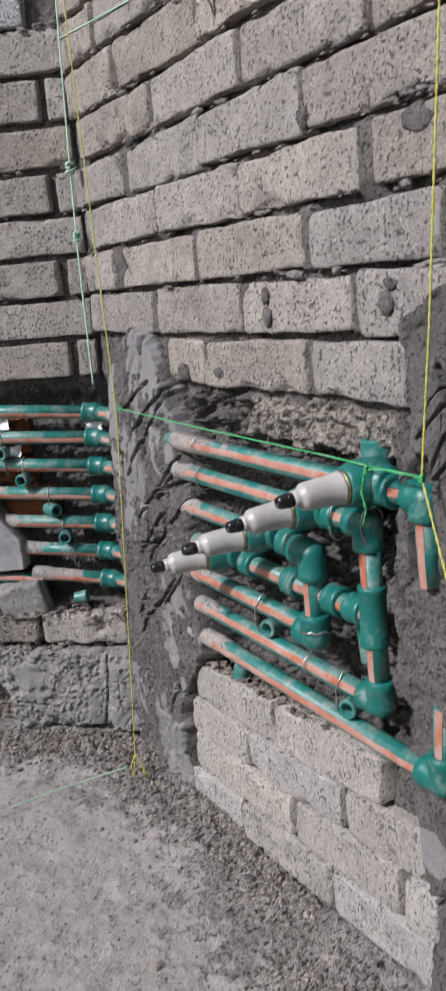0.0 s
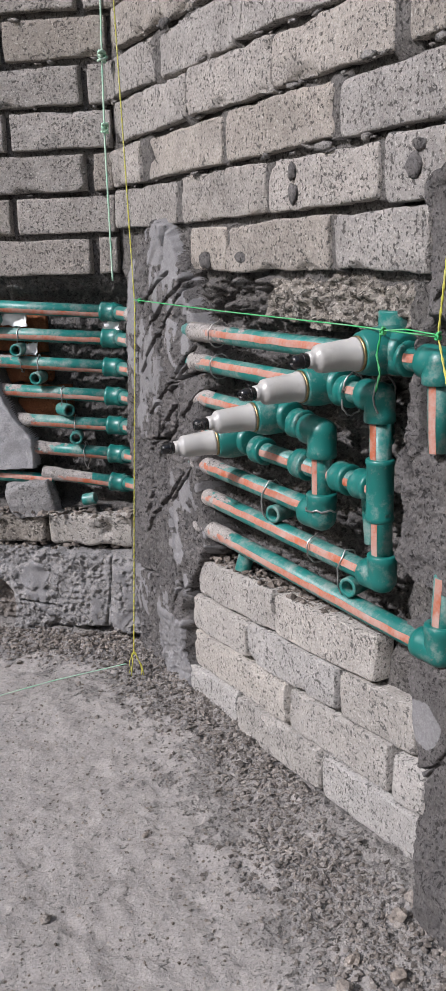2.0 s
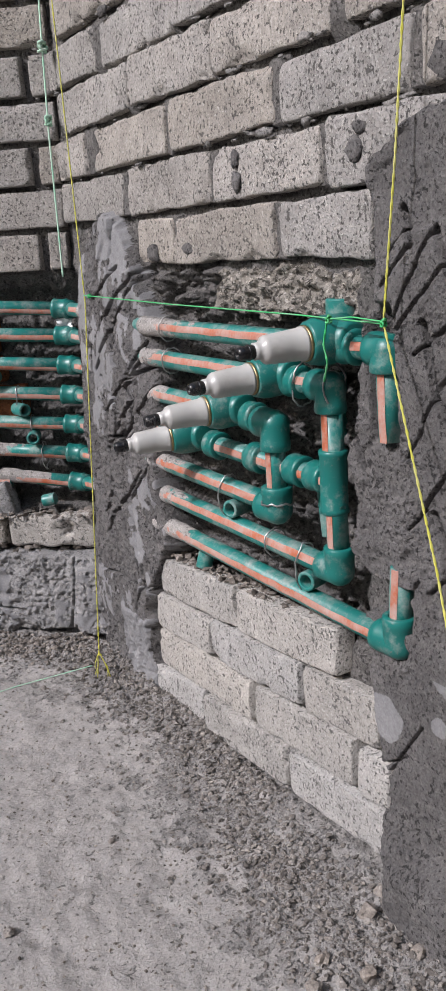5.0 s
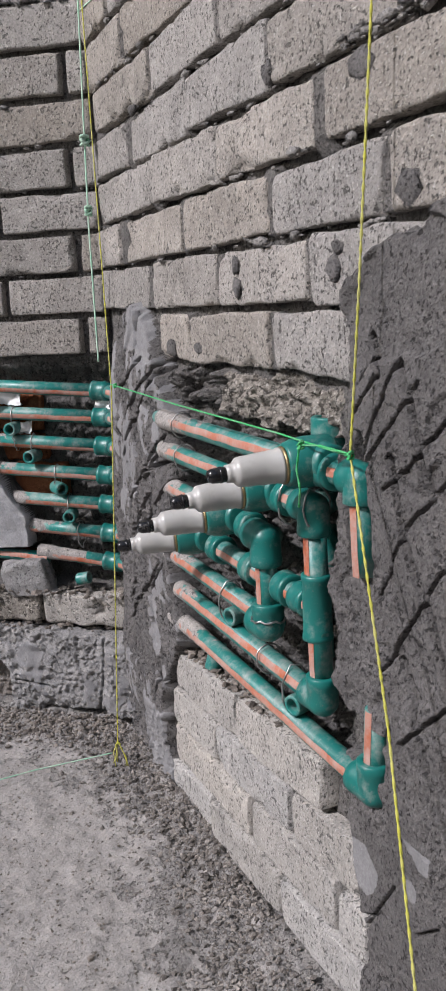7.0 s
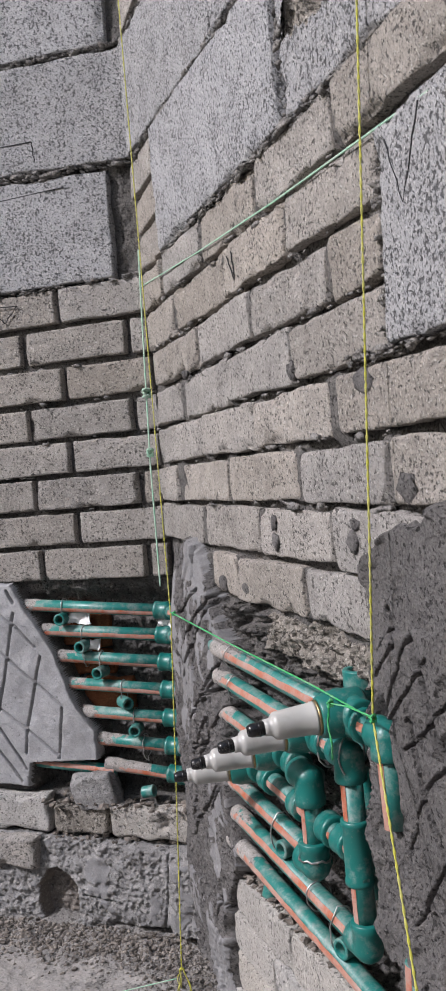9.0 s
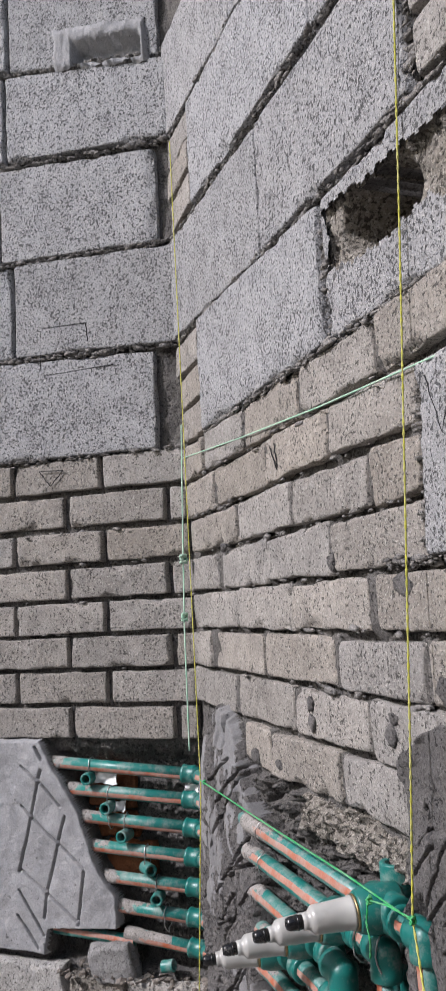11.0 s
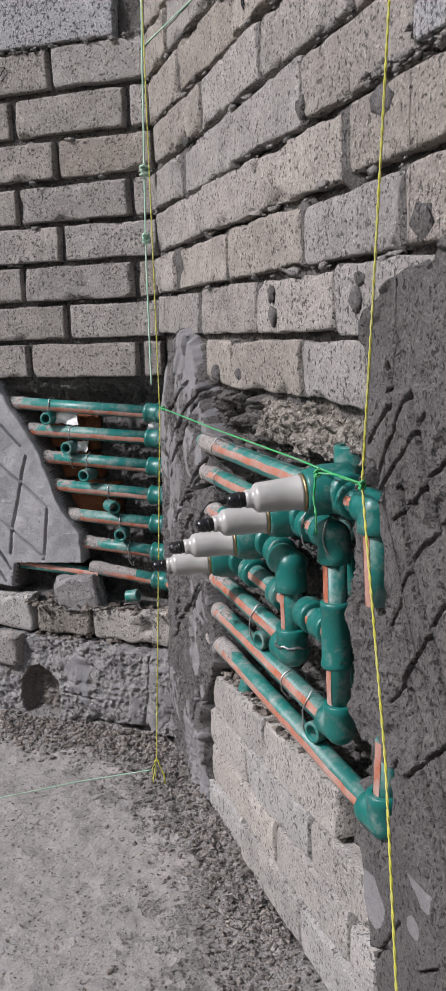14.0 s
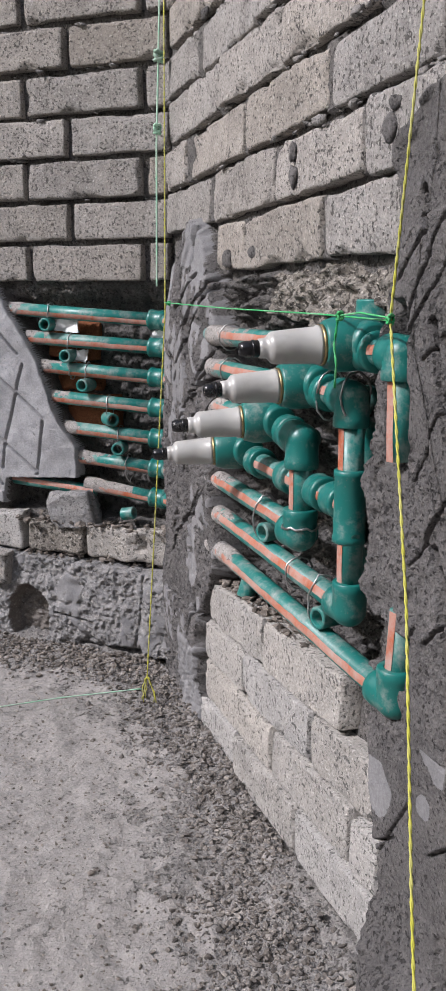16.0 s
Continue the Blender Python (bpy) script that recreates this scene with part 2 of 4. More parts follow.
def inside(U, Z, poly):
    """How far points lie inside a closed outline (negative outside it)."""
    near, odd = np.full(np.shape(U), 9.0), np.zeros(np.shape(U), dtype=bool)
    for (u0, z0), (u1, z1) in zip(poly, poly[1:] + poly[:1]):
        du, dz = u1 - u0, z1 - z0
        t = np.clip(((U - u0) * du + (Z - z0) * dz) / (du * du + dz * dz), 0, 1)
        near = np.minimum(near, np.hypot(U - u0 - t * du, Z - z0 - t * dz))
        odd ^= ((z0 > Z) != (z1 > Z)) & (U < u0 + (Z - z0) * du / (dz if dz else 1e-9))
    return np.where(odd, near, -near)


HOME = {}
R_BORE = 0.0122


def as_mesh(name, verts, faces, mats, flat=False, index=None):
    me = bpy.data.meshes.new(name)
    me.from_pydata(verts, [], faces)
    for m in mats if isinstance(mats, (list, tuple)) else [mats]:
        me.materials.append(m)
    me.polygons.foreach_set("use_smooth", np.full(len(me.polygons), not flat))
    if index is not None:
        me.polygons.foreach_set("material_index", np.asarray(index, dtype=np.int32))
    me.update()
    return me


def thing(name, at, label, category, group=""):
    ob = new(name)
    ob.location, ob.empty_display_size = at, 0.02
    HOME[ob.name] = Vector(at)
    return tagged(ob, label, category, group)


def part(name, geometry, mats, parent, label="", flat=False):
    """One mesh object under a thing or a part; geometry is in world metres."""
    home = HOME.get(parent.name, Vector((0, 0, 0)))
    verts, faces = geometry
    ob = new(name, as_mesh(name, [tuple(Vector(v) - home) for v in verts], faces, mats, flat))
    ob.parent = parent
    HOME[ob.name] = home
    return tagged(ob, label)


def lone(name, geometry, mats, label, category, group="", flat=False):
    """A thing of one mesh."""
    verts, faces = geometry
    home = sum((Vector(v) for v in verts), Vector()) / len(verts)
    home.z = min(v[2] for v in verts)
    ob = new(name, as_mesh(name, [tuple(Vector(v) - home) for v in verts], faces, mats, flat))
    ob.location = home
    return tagged(ob, label, category, group)


def frame_of(d):
    d = Vector(d).normalized()
    a = d.cross(Vector((0, 0, 1)) if abs(d.z) < 0.9 else Vector((1, 0, 0))).normalized()
    return d, a, d.cross(a)


def join(*pieces):
    verts, faces = [], []
    for v, f in pieces:
        k = len(verts)
        verts += [tuple(p) for p in v]
        faces += [tuple(i + k for i in q) for q in f]
    return verts, faces


def lathe(origin, direction, profile, seg=20, ends=True, wobble=0.0, seed=0):
    """Turns (distance along, radius) pairs round an axis."""
    d, a, b = frame_of(direction)
    o = Vector(origin)
    rnd = random.Random(seed)
    verts, faces = [], []
    for s, r in profile:
        for k in range(seg):
            q = 2 * math.pi * k / seg
            rr = r * (1 + wobble * rnd.uniform(-1, 1))
            verts.append(o + d * s + a * (rr * math.cos(q)) + b * (rr * math.sin(q)))
    for i in range(len(profile) - 1):
        for k in range(seg):
            n1 = (k + 1) % seg
            faces.append((i * seg + k, i * seg + n1, (i + 1) * seg + n1, (i + 1) * seg + k))
    if ends:
        faces.append(tuple(reversed(range(seg))))
        faces.append(tuple(range((len(profile) - 1) * seg, len(profile) * seg)))
    return verts, faces


def rod(p, q, r, seg=18):
    d = Vector(q) - Vector(p)
    return lathe(p, d, [(0, r), (d.length, r)], seg)


def ring(p, q, r, inner, seg=18):
    """A short open length of pipe with a visible wall."""
    d = Vector(q) - Vector(p)
    n_ = d.length
    return lathe(p, d, [(n_ * 0.5, inner), (0.0005, inner), (0, inner + 0.0005), (0, r - 0.001), (0.001, r), (0.002, r), (n_ - 0.002, r), (n_ - 0.001, r), (n_, r - 0.001), (n_, inner + 0.0005), (n_ - 0.0005, inner), (n_ * 0.5, inner)], seg, False)


def sweep(points, r, seg=8, closed=False, twist=0.0):
    """A tube along a line of points."""
    pts = [Vector(p) for p in points]
    m = len(pts)
    verts, faces = [], []
    ref = None
    for i, p in enumerate(pts):
        d = (pts[(i + 1) % m] - pts[i - 1]) if closed else (pts[min(i + 1, m - 1)] - pts[max(i - 1, 0)])
        d.normalize()
        if ref is None:
            ref = frame_of(d)[1]
        ref = (ref - d * ref.dot(d)).normalized()
        b = d.cross(ref)
        for k in range(seg):
            q = 2 * math.pi * k / seg + twist * i
            verts.append(p + ref * (r * math.cos(q)) + b * (r * math.sin(q)))
    for i in range(m if closed else m - 1):
        for k in range(seg):
            j, n1 = (i + 1) % m, (k + 1) % seg
            faces.append((i * seg + k, i * seg + n1, j * seg + n1, j * seg + k))
    if not closed:
        faces.append(tuple(reversed(range(seg))))
        faces.append(tuple(range((m - 1) * seg, m * seg)))
    return verts, faces


def stripe_on(p, q, r, facing, width=0.0088, seed=0):
    """The printed band along a pipe: a curved strip that hugs the tube."""
    p, q = Vector(p), Vector(q)
    d = (q - p).normalized()
    f = Vector(facing)
    f = (f - d * f.dot(d)).normalized()
    s = d.cross(f)
    rnd = random.Random(seed)
    n_ = max(4, int((q - p).length / 0.02))
    verts, faces = [], []
    for i in range(n_ + 1):
        mid = rnd.uniform(-0.05, 0.05)
        for k in range(5):
            ang = mid + (k / 4 - 0.5) * width / r
            verts.append(p + (q - p) * (i / n_) + (f * math.cos(ang) + s * math.sin(ang)) * (r + 0.0006))
    for i in range(n_):
        for k in range(4):
            faces.append((i * 5 + k, i * 5 + k + 1, i * 5 + k + 6, i * 5 + k + 5))
    return verts, faces


def bend(centre, d_in, d_out, r, arm=0.026, lip=0.0007):
    """A moulded elbow that takes pipe from d_in into d_out: two sockets that meet in a rounded heel."""
    c, a, b = Vector(centre), Vector(d_in).normalized(), Vector(d_out).normalized()
    socket = [(0, R_BORE), (0, r + lip - 0.001), (0.001, r + lip), (0.010, r + lip), (0.0115, r), (arm, r)]
    ball = [(-r * math.cos(q * math.pi / 10), max(r * math.sin(q * math.pi / 10), 0.0002)) for q in range(11)]
    return join(lathe(c - a * arm, a, socket, 22, False), lathe(c + b * arm, -b, socket, 22, False), lathe(c, a - b, ball, 22))


def collar_on(p, d, r=0.0172, length=0.026):
    """A short socket welded round a pipe."""
    d = Vector(d).normalized()
    o = Vector(p) - d * length / 2
    return lathe(o, d, [(0, 0.012), (0, r * 0.94), (0.0015, r + 0.001), (0.006, r + 0.001), (0.008, r), (length - 0.008, r), (length - 0.006, r + 0.001), (length - 0.0015, r + 0.001), (length, r * 0.94), (length, 0.012)], 20, False)


def wire_loop(centre, axis, ra, rb, up=(0, 0, 1), r=0.0011, seed=0):
    """A twisted loop of tying wire round an axis, taller than wide."""
    d, a, b = frame_of(axis)
    rnd = random.Random(seed)
    c = Vector(centre)
    pts = []
    for k in range(20):
        q = 2 * math.pi * k / 20
        pts.append(c + a * (ra * math.cos(q)) * (1 + rnd.uniform(-0.06, 0.06)) + b * (rb * math.sin(q)) * (1 + rnd.uniform(-0.05, 0.05)) + d * rnd.uniform(-0.002, 0.002))
    return sweep(pts, r, 6, True)


def lump(centre, size, seed, rough=0.25, sub=2):
    """An angular stone or clod."""
    rnd = random.Random(seed)
    bm = bmesh.new()
    bmesh.ops.create_icosphere(bm, subdivisions=sub, radius=1.0)
    off = Vector((rnd.uniform(0, 90), rnd.uniform(0, 90), rnd.uniform(0, 90)))
    verts = []
    for v in bm.verts:
        k = 1 + rough * noise.noise(v.co * 1.3 + off) * 2 + rough * 0.5 * noise.noise(v.co * 3.7 + off)
        verts.append((centre[0] + v.co.x * size[0] * k, centre[1] + v.co.y * size[1] * k, centre[2] + v.co.z * size[2] * k))
    faces = [tuple(v.index for v in f.verts) for f in bm.faces]
    bm.free()
    return verts, faces


def edge_steps(length, step):
    """Positions along a unit, closer together near its arrises."""
    rim = [0.0, 0.0012, 0.0030, 0.0055]
    inner = np.linspace(0.0095, length - 0.0095, max(3, int(length / step)))
    return np.concatenate([rim, inner, [length - r for r in reversed(rim)]])


def face_slab(put, u0, u1, lo, hi, front, seed, step=0.008, edge=0.0032, back=0.03, hollow=None, wear=1.0):
    """A laid unit seen from its face: worn and chipped arrises, an uneven face, and sides that run back into the wall.
    lo and hi give the height of its bed and top at both ends."""
    su, sz = edge_steps(u1 - u0, step) / (u1 - u0), edge_steps(hi[0] - lo[0], step) / (hi[0] - lo[0])
    nu, nz = len(su) - 1, len(sz) - 1
    s, t = np.meshgrid(su, sz, indexing="ij")
    lo_s, hi_s = lo[0] + (lo[1] - lo[0]) * s, hi[0] + (hi[1] - hi[0]) * s
    U, Z = u0 + (u1 - u0) * s, lo_s + (hi_s - lo_s) * t
    gap_u, gap_z = np.minimum(s, 1 - s) * (u1 - u0), np.minimum(t, 1 - t) * (hi_s - lo_s)
    chip = np.maximum(fbm(U, Z, 0.045, 3, seed) - 0.22, 0) * 0.030 * wear
    d = np.minimum(gap_u, gap_z) - chip
    corner = np.maximum(0.007 - gap_u, 0) * np.maximum(0.007 - gap_z, 0) / 0.007
    H = front + 0.0020 * wear * fbm(U, Z, 0.06, 3, seed + 5) - edge * (1 - smooth(-0.002, edge, d)) ** 1.6 - 0.7 * np.clip(-d, 0, 0.006) - 0.5 * corner * wear
    rnd = random.Random(seed)
    H += rnd.uniform(-0.003, 0.003) + (s - 0.5) * rnd.uniform(-0.004, 0.004) + (t - 0.5) * rnd.uniform(-0.002, 0.002)
    wob = 0.0026 * wear
    U, Z = U + fbm(U, Z, 0.04, 3, seed + 9) * wob, Z + fbm(U, Z, 0.04, 3, seed + 13) * wob
    verts = [put(p, q, r) for p, q, r in zip(U.ravel(), H.ravel(), Z.ravel())]
    w = nz + 1
    faces = []
    for i in range(nu):
        for j in range(nz):
            if hollow is not None and hollow(U[i, j], Z[i, j]):
                continue
            faces.append((i * w + j, (i + 1) * w + j, (i + 1) * w + j + 1, i * w + j + 1))
    loop = [i * w for i in range(nu + 1)] + [nu * w + j for j in range(1, w)] + [i * w + nz for i in range(nu - 1, -1, -1)] + [j for j in range(nz - 1, 0, -1)]
    k = len(verts)
    for idx in loop:
        i, j = divmod(idx, w)
        verts.append(put(U[i, j], front - back, Z[i, j]))
    m = len(loop)
    for q in range(m):
        q1 = (q + 1) % m
        faces.append((loop[q], k + q, k + q1, loop[q1]))
    return verts, faces


def relief(put, us, zs, field):
    """A wall surface as a fine sheet: field gives how far it stands out and which material shows."""
    U, Z = np.meshgrid(us, zs, indexing="ij")
    H, kind = field(U, Z)
    verts = [put(a, b, c) for a, b, c in zip(U.ravel(), H.ravel(), Z.ravel())]
    w = len(zs)
    i, j = np.meshgrid(np.arange(len(us) - 1), np.arange(w - 1), indexing="ij")
    base = (i * w + j).ravel()
    faces = np.stack([base, base + w, base + w + 1, base + 1], 1).tolist()
    return verts, faces, kind[:-1, :-1].ravel()


# ---- the long wall: mortar bed, plaster column, chased cavity, scratch coat ----
# courses: middle height, thickness, and where each brick begins and ends
MID = (0.747, 0.820, 0.893, 0.966, 1.038, 1.112, 1.187, 1.262)
TALL = (0.063, 0.063, 0.063, 0.063, 0.063, 0.064, 0.066, 0.067)
LONG = [
    [0.310, 0.420, 0.430, 0.674, 0.686, 0.846],
    [0.006, 0.262, 0.275, 0.530, 0.541, 0.766, 0.780, 1.000, 1.012, 1.240],
    [-0.004, 0.132, 0.160, 0.415, 0.430, 0.680, 0.694, 0.905, 0.920, 1.150],
    [0.036, 0.306, 0.320, 0.550, 0.553, 0.784, 0.812, 1.040, 1.052, 1.280],
    [-0.004, 0.198, 0.221, 0.455, 0.458, 0.692, 0.704, 0.926],
    [0.036, 0.318, 0.334, 0.570, 0.582, 0.804, 0.814, 0.926],
    [-0.004, 0.198, 0.220, 0.472, 0.484, 0.702, 0.713, 0.930],
    [0.004, 0.150, 0.163, 0.380, 0.391, 0.612, 0.626, 0.846, 0.860, 1.090],
]
LOW = ((0.286, [0.330, 0.560, 0.571, 0.796]), (0.218, [0.300, 0.479, 0.489, 0.714, 0.729, 0.868]), (0.150, [0.300, 0.590, 0.607, 0.822, 0.840, 0.890]), (0.082, [0.272, 0.443, 0.453, 0.676, 0.690, 0.885]))
COLUMN_MARKS = strokes(
    ((0.356, 0.740), (0.318, 0.720), (0.285, 0.661), (0.224, 0.602), (0.164, 0.547)), ((0.259, 0.713), (0.175, 0.664)), ((0.241, 0.626), (0.246, 0.563), (0.303, 0.540), (0.352, 0.588)),
    ((0.375, 0.571), (0.318, 0.552), (0.290, 0.533), (0.307, 0.512), (0.296, 0.475), (0.259, 0.446), (0.201, 0.437)), ((0.226, 0.514), (0.261, 0.458), (0.226, 0.410)), ((0.371, 0.536), (0.344, 0.511), (0.317, 0.490)),
    ((0.175, 0.362), (0.214, 0.318), (0.237, 0.265)), ((0.260, 0.342), (0.305, 0.382), (0.348, 0.420)), ((0.141, 0.342), (0.198, 0.308), (0.161, 0.259)), ((0.331, 0.745), (0.286, 0.691), (0.208, 0.631)),
    ((0.267, 0.592), (0.309, 0.543), (0.280, 0.525)), ((0.202, 0.482), (0.311, 0.561), (0.347, 0.603)), ((0.192, 0.416), (0.243, 0.462), (0.298, 0.506)), ((0.167, 0.510), (0.200, 0.469)),
    ((0.156, 0.382), (0.199, 0.351), (0.159, 0.294)), ((0.306, 0.398), (0.243, 0.340), (0.191, 0.295)), ((0.361, 0.733), (0.325, 0.691), (0.377, 0.654)))
COLUMN_CRACK = strokes(((0.099, 0.171), (0.197, 0.187), (0.285, 0.191), (0.358, 0.199)))
COAT_RISING = strokes(
    ((0.985, 0.723), (0.943, 0.685), (0.898, 0.643)), ((1.040, 0.715), (1.016, 0.695), (0.972, 0.654), (0.927, 0.624)), ((1.045, 0.672), (1.016, 0.648), (0.961, 0.594), (0.912, 0.518)),
    ((1.045, 0.612), (1.017, 0.578), (0.972, 0.515), (0.919, 0.447)), ((1.045, 0.482), (1.018, 0.454), (0.952, 0.389)), ((0.924, 0.727), (0.882, 0.687)), ((0.913, 0.739), (0.891, 0.716)), ((0.951, 0.735), (0.916, 0.686), (0.894, 0.647)))
COAT_FALLING = strokes(
    ((0.909, 0.757), (0.924, 0.727)), ((0.955, 0.737), (0.973, 0.705), (0.983, 0.672), (0.993, 0.632)), ((0.939, 0.653), (0.950, 0.624), (0.957, 0.589), (0.972, 0.566), (0.997, 0.528), (1.018, 0.481), (1.040, 0.440)),
    ((0.952, 0.470), (0.972, 0.434), (0.990, 0.383), (1.016, 0.348), (1.040, 0.300)), ((0.829, 0.538), (0.847, 0.500)))
# outline of the block shell that has broken away, and the two open cells behind it
BREAK = [(0.742, 1.468), (0.800, 1.468), (0.864, 1.454), (0.930, 1.454), (1.000, 1.446), (1.140, 1.440), (1.140, 1.340), (1.045, 1.349), (0.985, 1.374), (0.904, 1.366), (0.836, 1.370), (0.785, 1.380), (0.745, 1.388), (0.757, 1.430)]


def long_wall(U, Z):
    rag = 0.016 * fbm(U, Z, 0.07, 4, 3) + 0.006 * fbm(U, Z, 0.018, 2, 4)
    lumps = fbm(U, Z, 0.05, 5, 11)
    fine = fbm(U, Z, 0.014, 3, 12)
    H = -0.016 + 0.008 * lumps + 0.003 * fine
    kind = np.zeros(U.shape, dtype=int)
    # lower brickwork's bed stands a little proud
    low = smooth(0.005, -0.005, Z - 0.27 + rag)
    H = H + low * 0.008
    # upright joints are filled nearly to the face; dark mortar stands in for recess shade
    for mid, tall, cuts in zip(MID, TALL, LONG):
        for end, start in zip(cuts[1:-1:2], cuts[2::2]):
            fill = (U > end - 0.008) & (U < start + 0.008) & (np.abs(Z - mid) < tall * 0.5)
            H = np.where(fill, np.maximum(H, -0.0045 + 0.003 * fine), H)
    # the lower courses' upright joints are open
    for top, cuts in LOW:
        for end, start in zip(cuts[1:-1:2], cuts[2::2]):
            z = top + 0.085 * (end - 0.717)
            H = np.where((U > end - 0.002) & (U < start + 0.002) & (Z < z - 0.004) & (Z > z - 0.058), -0.045, H)
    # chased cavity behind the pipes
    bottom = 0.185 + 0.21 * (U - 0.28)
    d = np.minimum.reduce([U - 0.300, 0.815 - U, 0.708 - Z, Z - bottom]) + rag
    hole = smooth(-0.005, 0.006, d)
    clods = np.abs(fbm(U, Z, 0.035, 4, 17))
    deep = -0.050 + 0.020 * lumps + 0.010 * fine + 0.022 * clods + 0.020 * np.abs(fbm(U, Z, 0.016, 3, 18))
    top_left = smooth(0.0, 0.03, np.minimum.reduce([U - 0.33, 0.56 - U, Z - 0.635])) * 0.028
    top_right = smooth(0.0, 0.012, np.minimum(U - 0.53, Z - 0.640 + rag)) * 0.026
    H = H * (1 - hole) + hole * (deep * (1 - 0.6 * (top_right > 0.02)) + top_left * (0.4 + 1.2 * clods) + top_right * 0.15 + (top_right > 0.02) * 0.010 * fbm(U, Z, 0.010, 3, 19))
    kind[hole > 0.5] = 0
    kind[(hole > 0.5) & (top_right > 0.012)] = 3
    # plaster column that fills the corner
    left = 0.040 + 0.03 * smooth(0.5, 0.76, Z) - 0.03 * smooth(0.28, 0.2, Z) + 0.015 * fbm(Z, U * 0, 0.09, 3, 6)
    right = 0.386 + 0.018 * fbm(Z, U * 0 + 0.3, 0.11, 3, 5) - 0.085 * smooth(0.29, 0.16, Z)
    top = 0.805 - 0.75 * np.maximum(0.20 - U, 0) - 1.6 * np.maximum(U - 0.24, 0)
    d = np.minimum.reduce([U - left, right - U, top - Z]) + rag * (0.8 + 1.4 * smooth(0.66, 0.76, Z))
    col = smooth(-0.006, 0.015, d)
    ramp_up = smooth(0.0, 0.060, U - left)
    # trowelled facets between rough, torn patches
    torn = smooth(-0.28, -0.02, fbm(U, Z * 0.45, 0.055, 4, 27) + 0.25 * fbm(U, Z, 0.012, 2, 28))
    plates = smooth(-0.05, 0.05, fbm(U, Z * 0.5, 0.07, 3, 26))
    thin = smooth(0.0, 0.13, top - Z)
    body = 0.007 + (0.006 + 0.016 * thin) * ramp_up + 0.005 * plates - 0.010 * smooth(0.16, 0.02, Z) + 0.005 * fbm(U, Z * 0.5, 0.09, 3, 21) - torn * (0.001 + 0.004 * np.abs(fbm(U, Z, 0.014, 4, 24)) + 0.003 * fbm(U, Z, 0.006, 2, 29))
    body = body - groove(U, Z, COLUMN_MARKS, 0.0040, 0.020) - groove(U, Z, COLUMN_CRACK, 0.0036, 0.012) - groove(U, Z, scoring(7, 26, (0.05, 0.35, 0.10, 0.74), 0.07, 1.85, 0.40), 0.0034, 0.014)
    H = H * (1 - col) + col * body
    kind[col > 0.5] = 1
    kind[(col > 0.5) & (torn < 0.15)] = 2
    foot = np.minimum.reduce([U - 0.18, 0.285 - U, 0.125 - Z]) + rag
    kind[foot > 0] = 2
    H = H + smooth(-0.004, 0.005, foot) * 0.004
    # scratch coat round the outer end of the pipes
    edge = np.where(Z > 0.385, np.interp(Z, [0.385, 0.40, 0.549, 0.604, 0.686, 0.80], [0.858, 0.826, 0.824, 0.838, 0.860, 0.857]), np.where(Z > 0.335, 0.928, 0.853 + 0.12 * (0.33 - Z)))
    roof = np.interp(U, [0.80, 0.83, 0.89, 0.93, 1.00, 1.15, 2.0], [0.775, 0.785, 0.818, 0.842, 0.868, 0.885, 0.89])
    d = np.minimum(U - edge, roof - Z) + rag
    coat = smooth(-0.004, 0.007, d)
    smooth_part = smooth(0.82, 0.90, U + 0.4 * rag)
    pulled = smooth(-0.12, 0.10, fbm(U * 0.8 + Z * 0.5, Z * 0.5 - U * 0.3, 0.07, 4, 37))
    plates = smooth(-0.04, 0.04, fbm(U + 0.4 * Z, Z - 0.3 * U, 0.10, 3, 38))
    face = 0.014 + 0.005 * plates + 0.004 * fbm(U, Z, 0.12, 3, 31) + (1 - smooth_part) * (0.006 * lumps + 0.004 * fine) - pulled * (0.001 + 0.005 * np.abs(fbm(U, Z, 0.014, 4, 36)) + 0.002 * fbm(U, Z, 0.005, 2, 39))
    face = face - groove(U, Z, COAT_RISING, 0.0024, 0.014) - groove(U, Z, COAT_FALLING, 0.0060, 0.034) - groove(U, Z, scoring(8, 6, (0.87, 1.04, 0.08, 0.36), 0.08, 0.85, 0.12), 0.0020, 0.008)
    trench = smooth(0.022, 0.012, np.abs(U - 0.877)) * smooth(0.525, 0.545, Z) * smooth(0.675, 0.66, Z)
    H = H * (1 - coat) + coat * (face - 0.030 * trench)
    kind[coat > 0.5] = 1
    kind[(coat > 0.5) & (Z < 0.30) & (fbm(U, Z, 0.08, 3, 33) > 0.30)] = 2
    # open joint where the coat stops short of the next jamb
    gap = smooth(-0.004, 0.006, np.minimum.reduce([U - 1.048 - 0.02 * smooth(0.56, 0.50, Z), 1.090 - U, 0.738 - Z, Z - 0.44]) + rag * 0.6)
    H = H - 0.045 * gap
    kind[gap > 0.5] = 0
    # cells of the broken block: dark hollows with a torn web between them
    broken = inside(U, Z, BREAK) + 0.006 * fine
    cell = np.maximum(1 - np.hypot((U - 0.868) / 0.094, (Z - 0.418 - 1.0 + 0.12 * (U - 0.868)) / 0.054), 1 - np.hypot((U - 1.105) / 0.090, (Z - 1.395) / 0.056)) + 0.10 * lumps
    shell = smooth(-0.022, -0.014, broken)
    H = np.where(shell > 0, H * (1 - shell) + shell * np.where(broken > 0, -0.012 + 0.010 * lumps, -0.005), H)
    H = np.where(broken > 0, H - 0.085 * smooth(0.0, 0.16, cell), H)
    kind[broken > -0.012] = 3
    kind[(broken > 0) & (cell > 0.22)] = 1
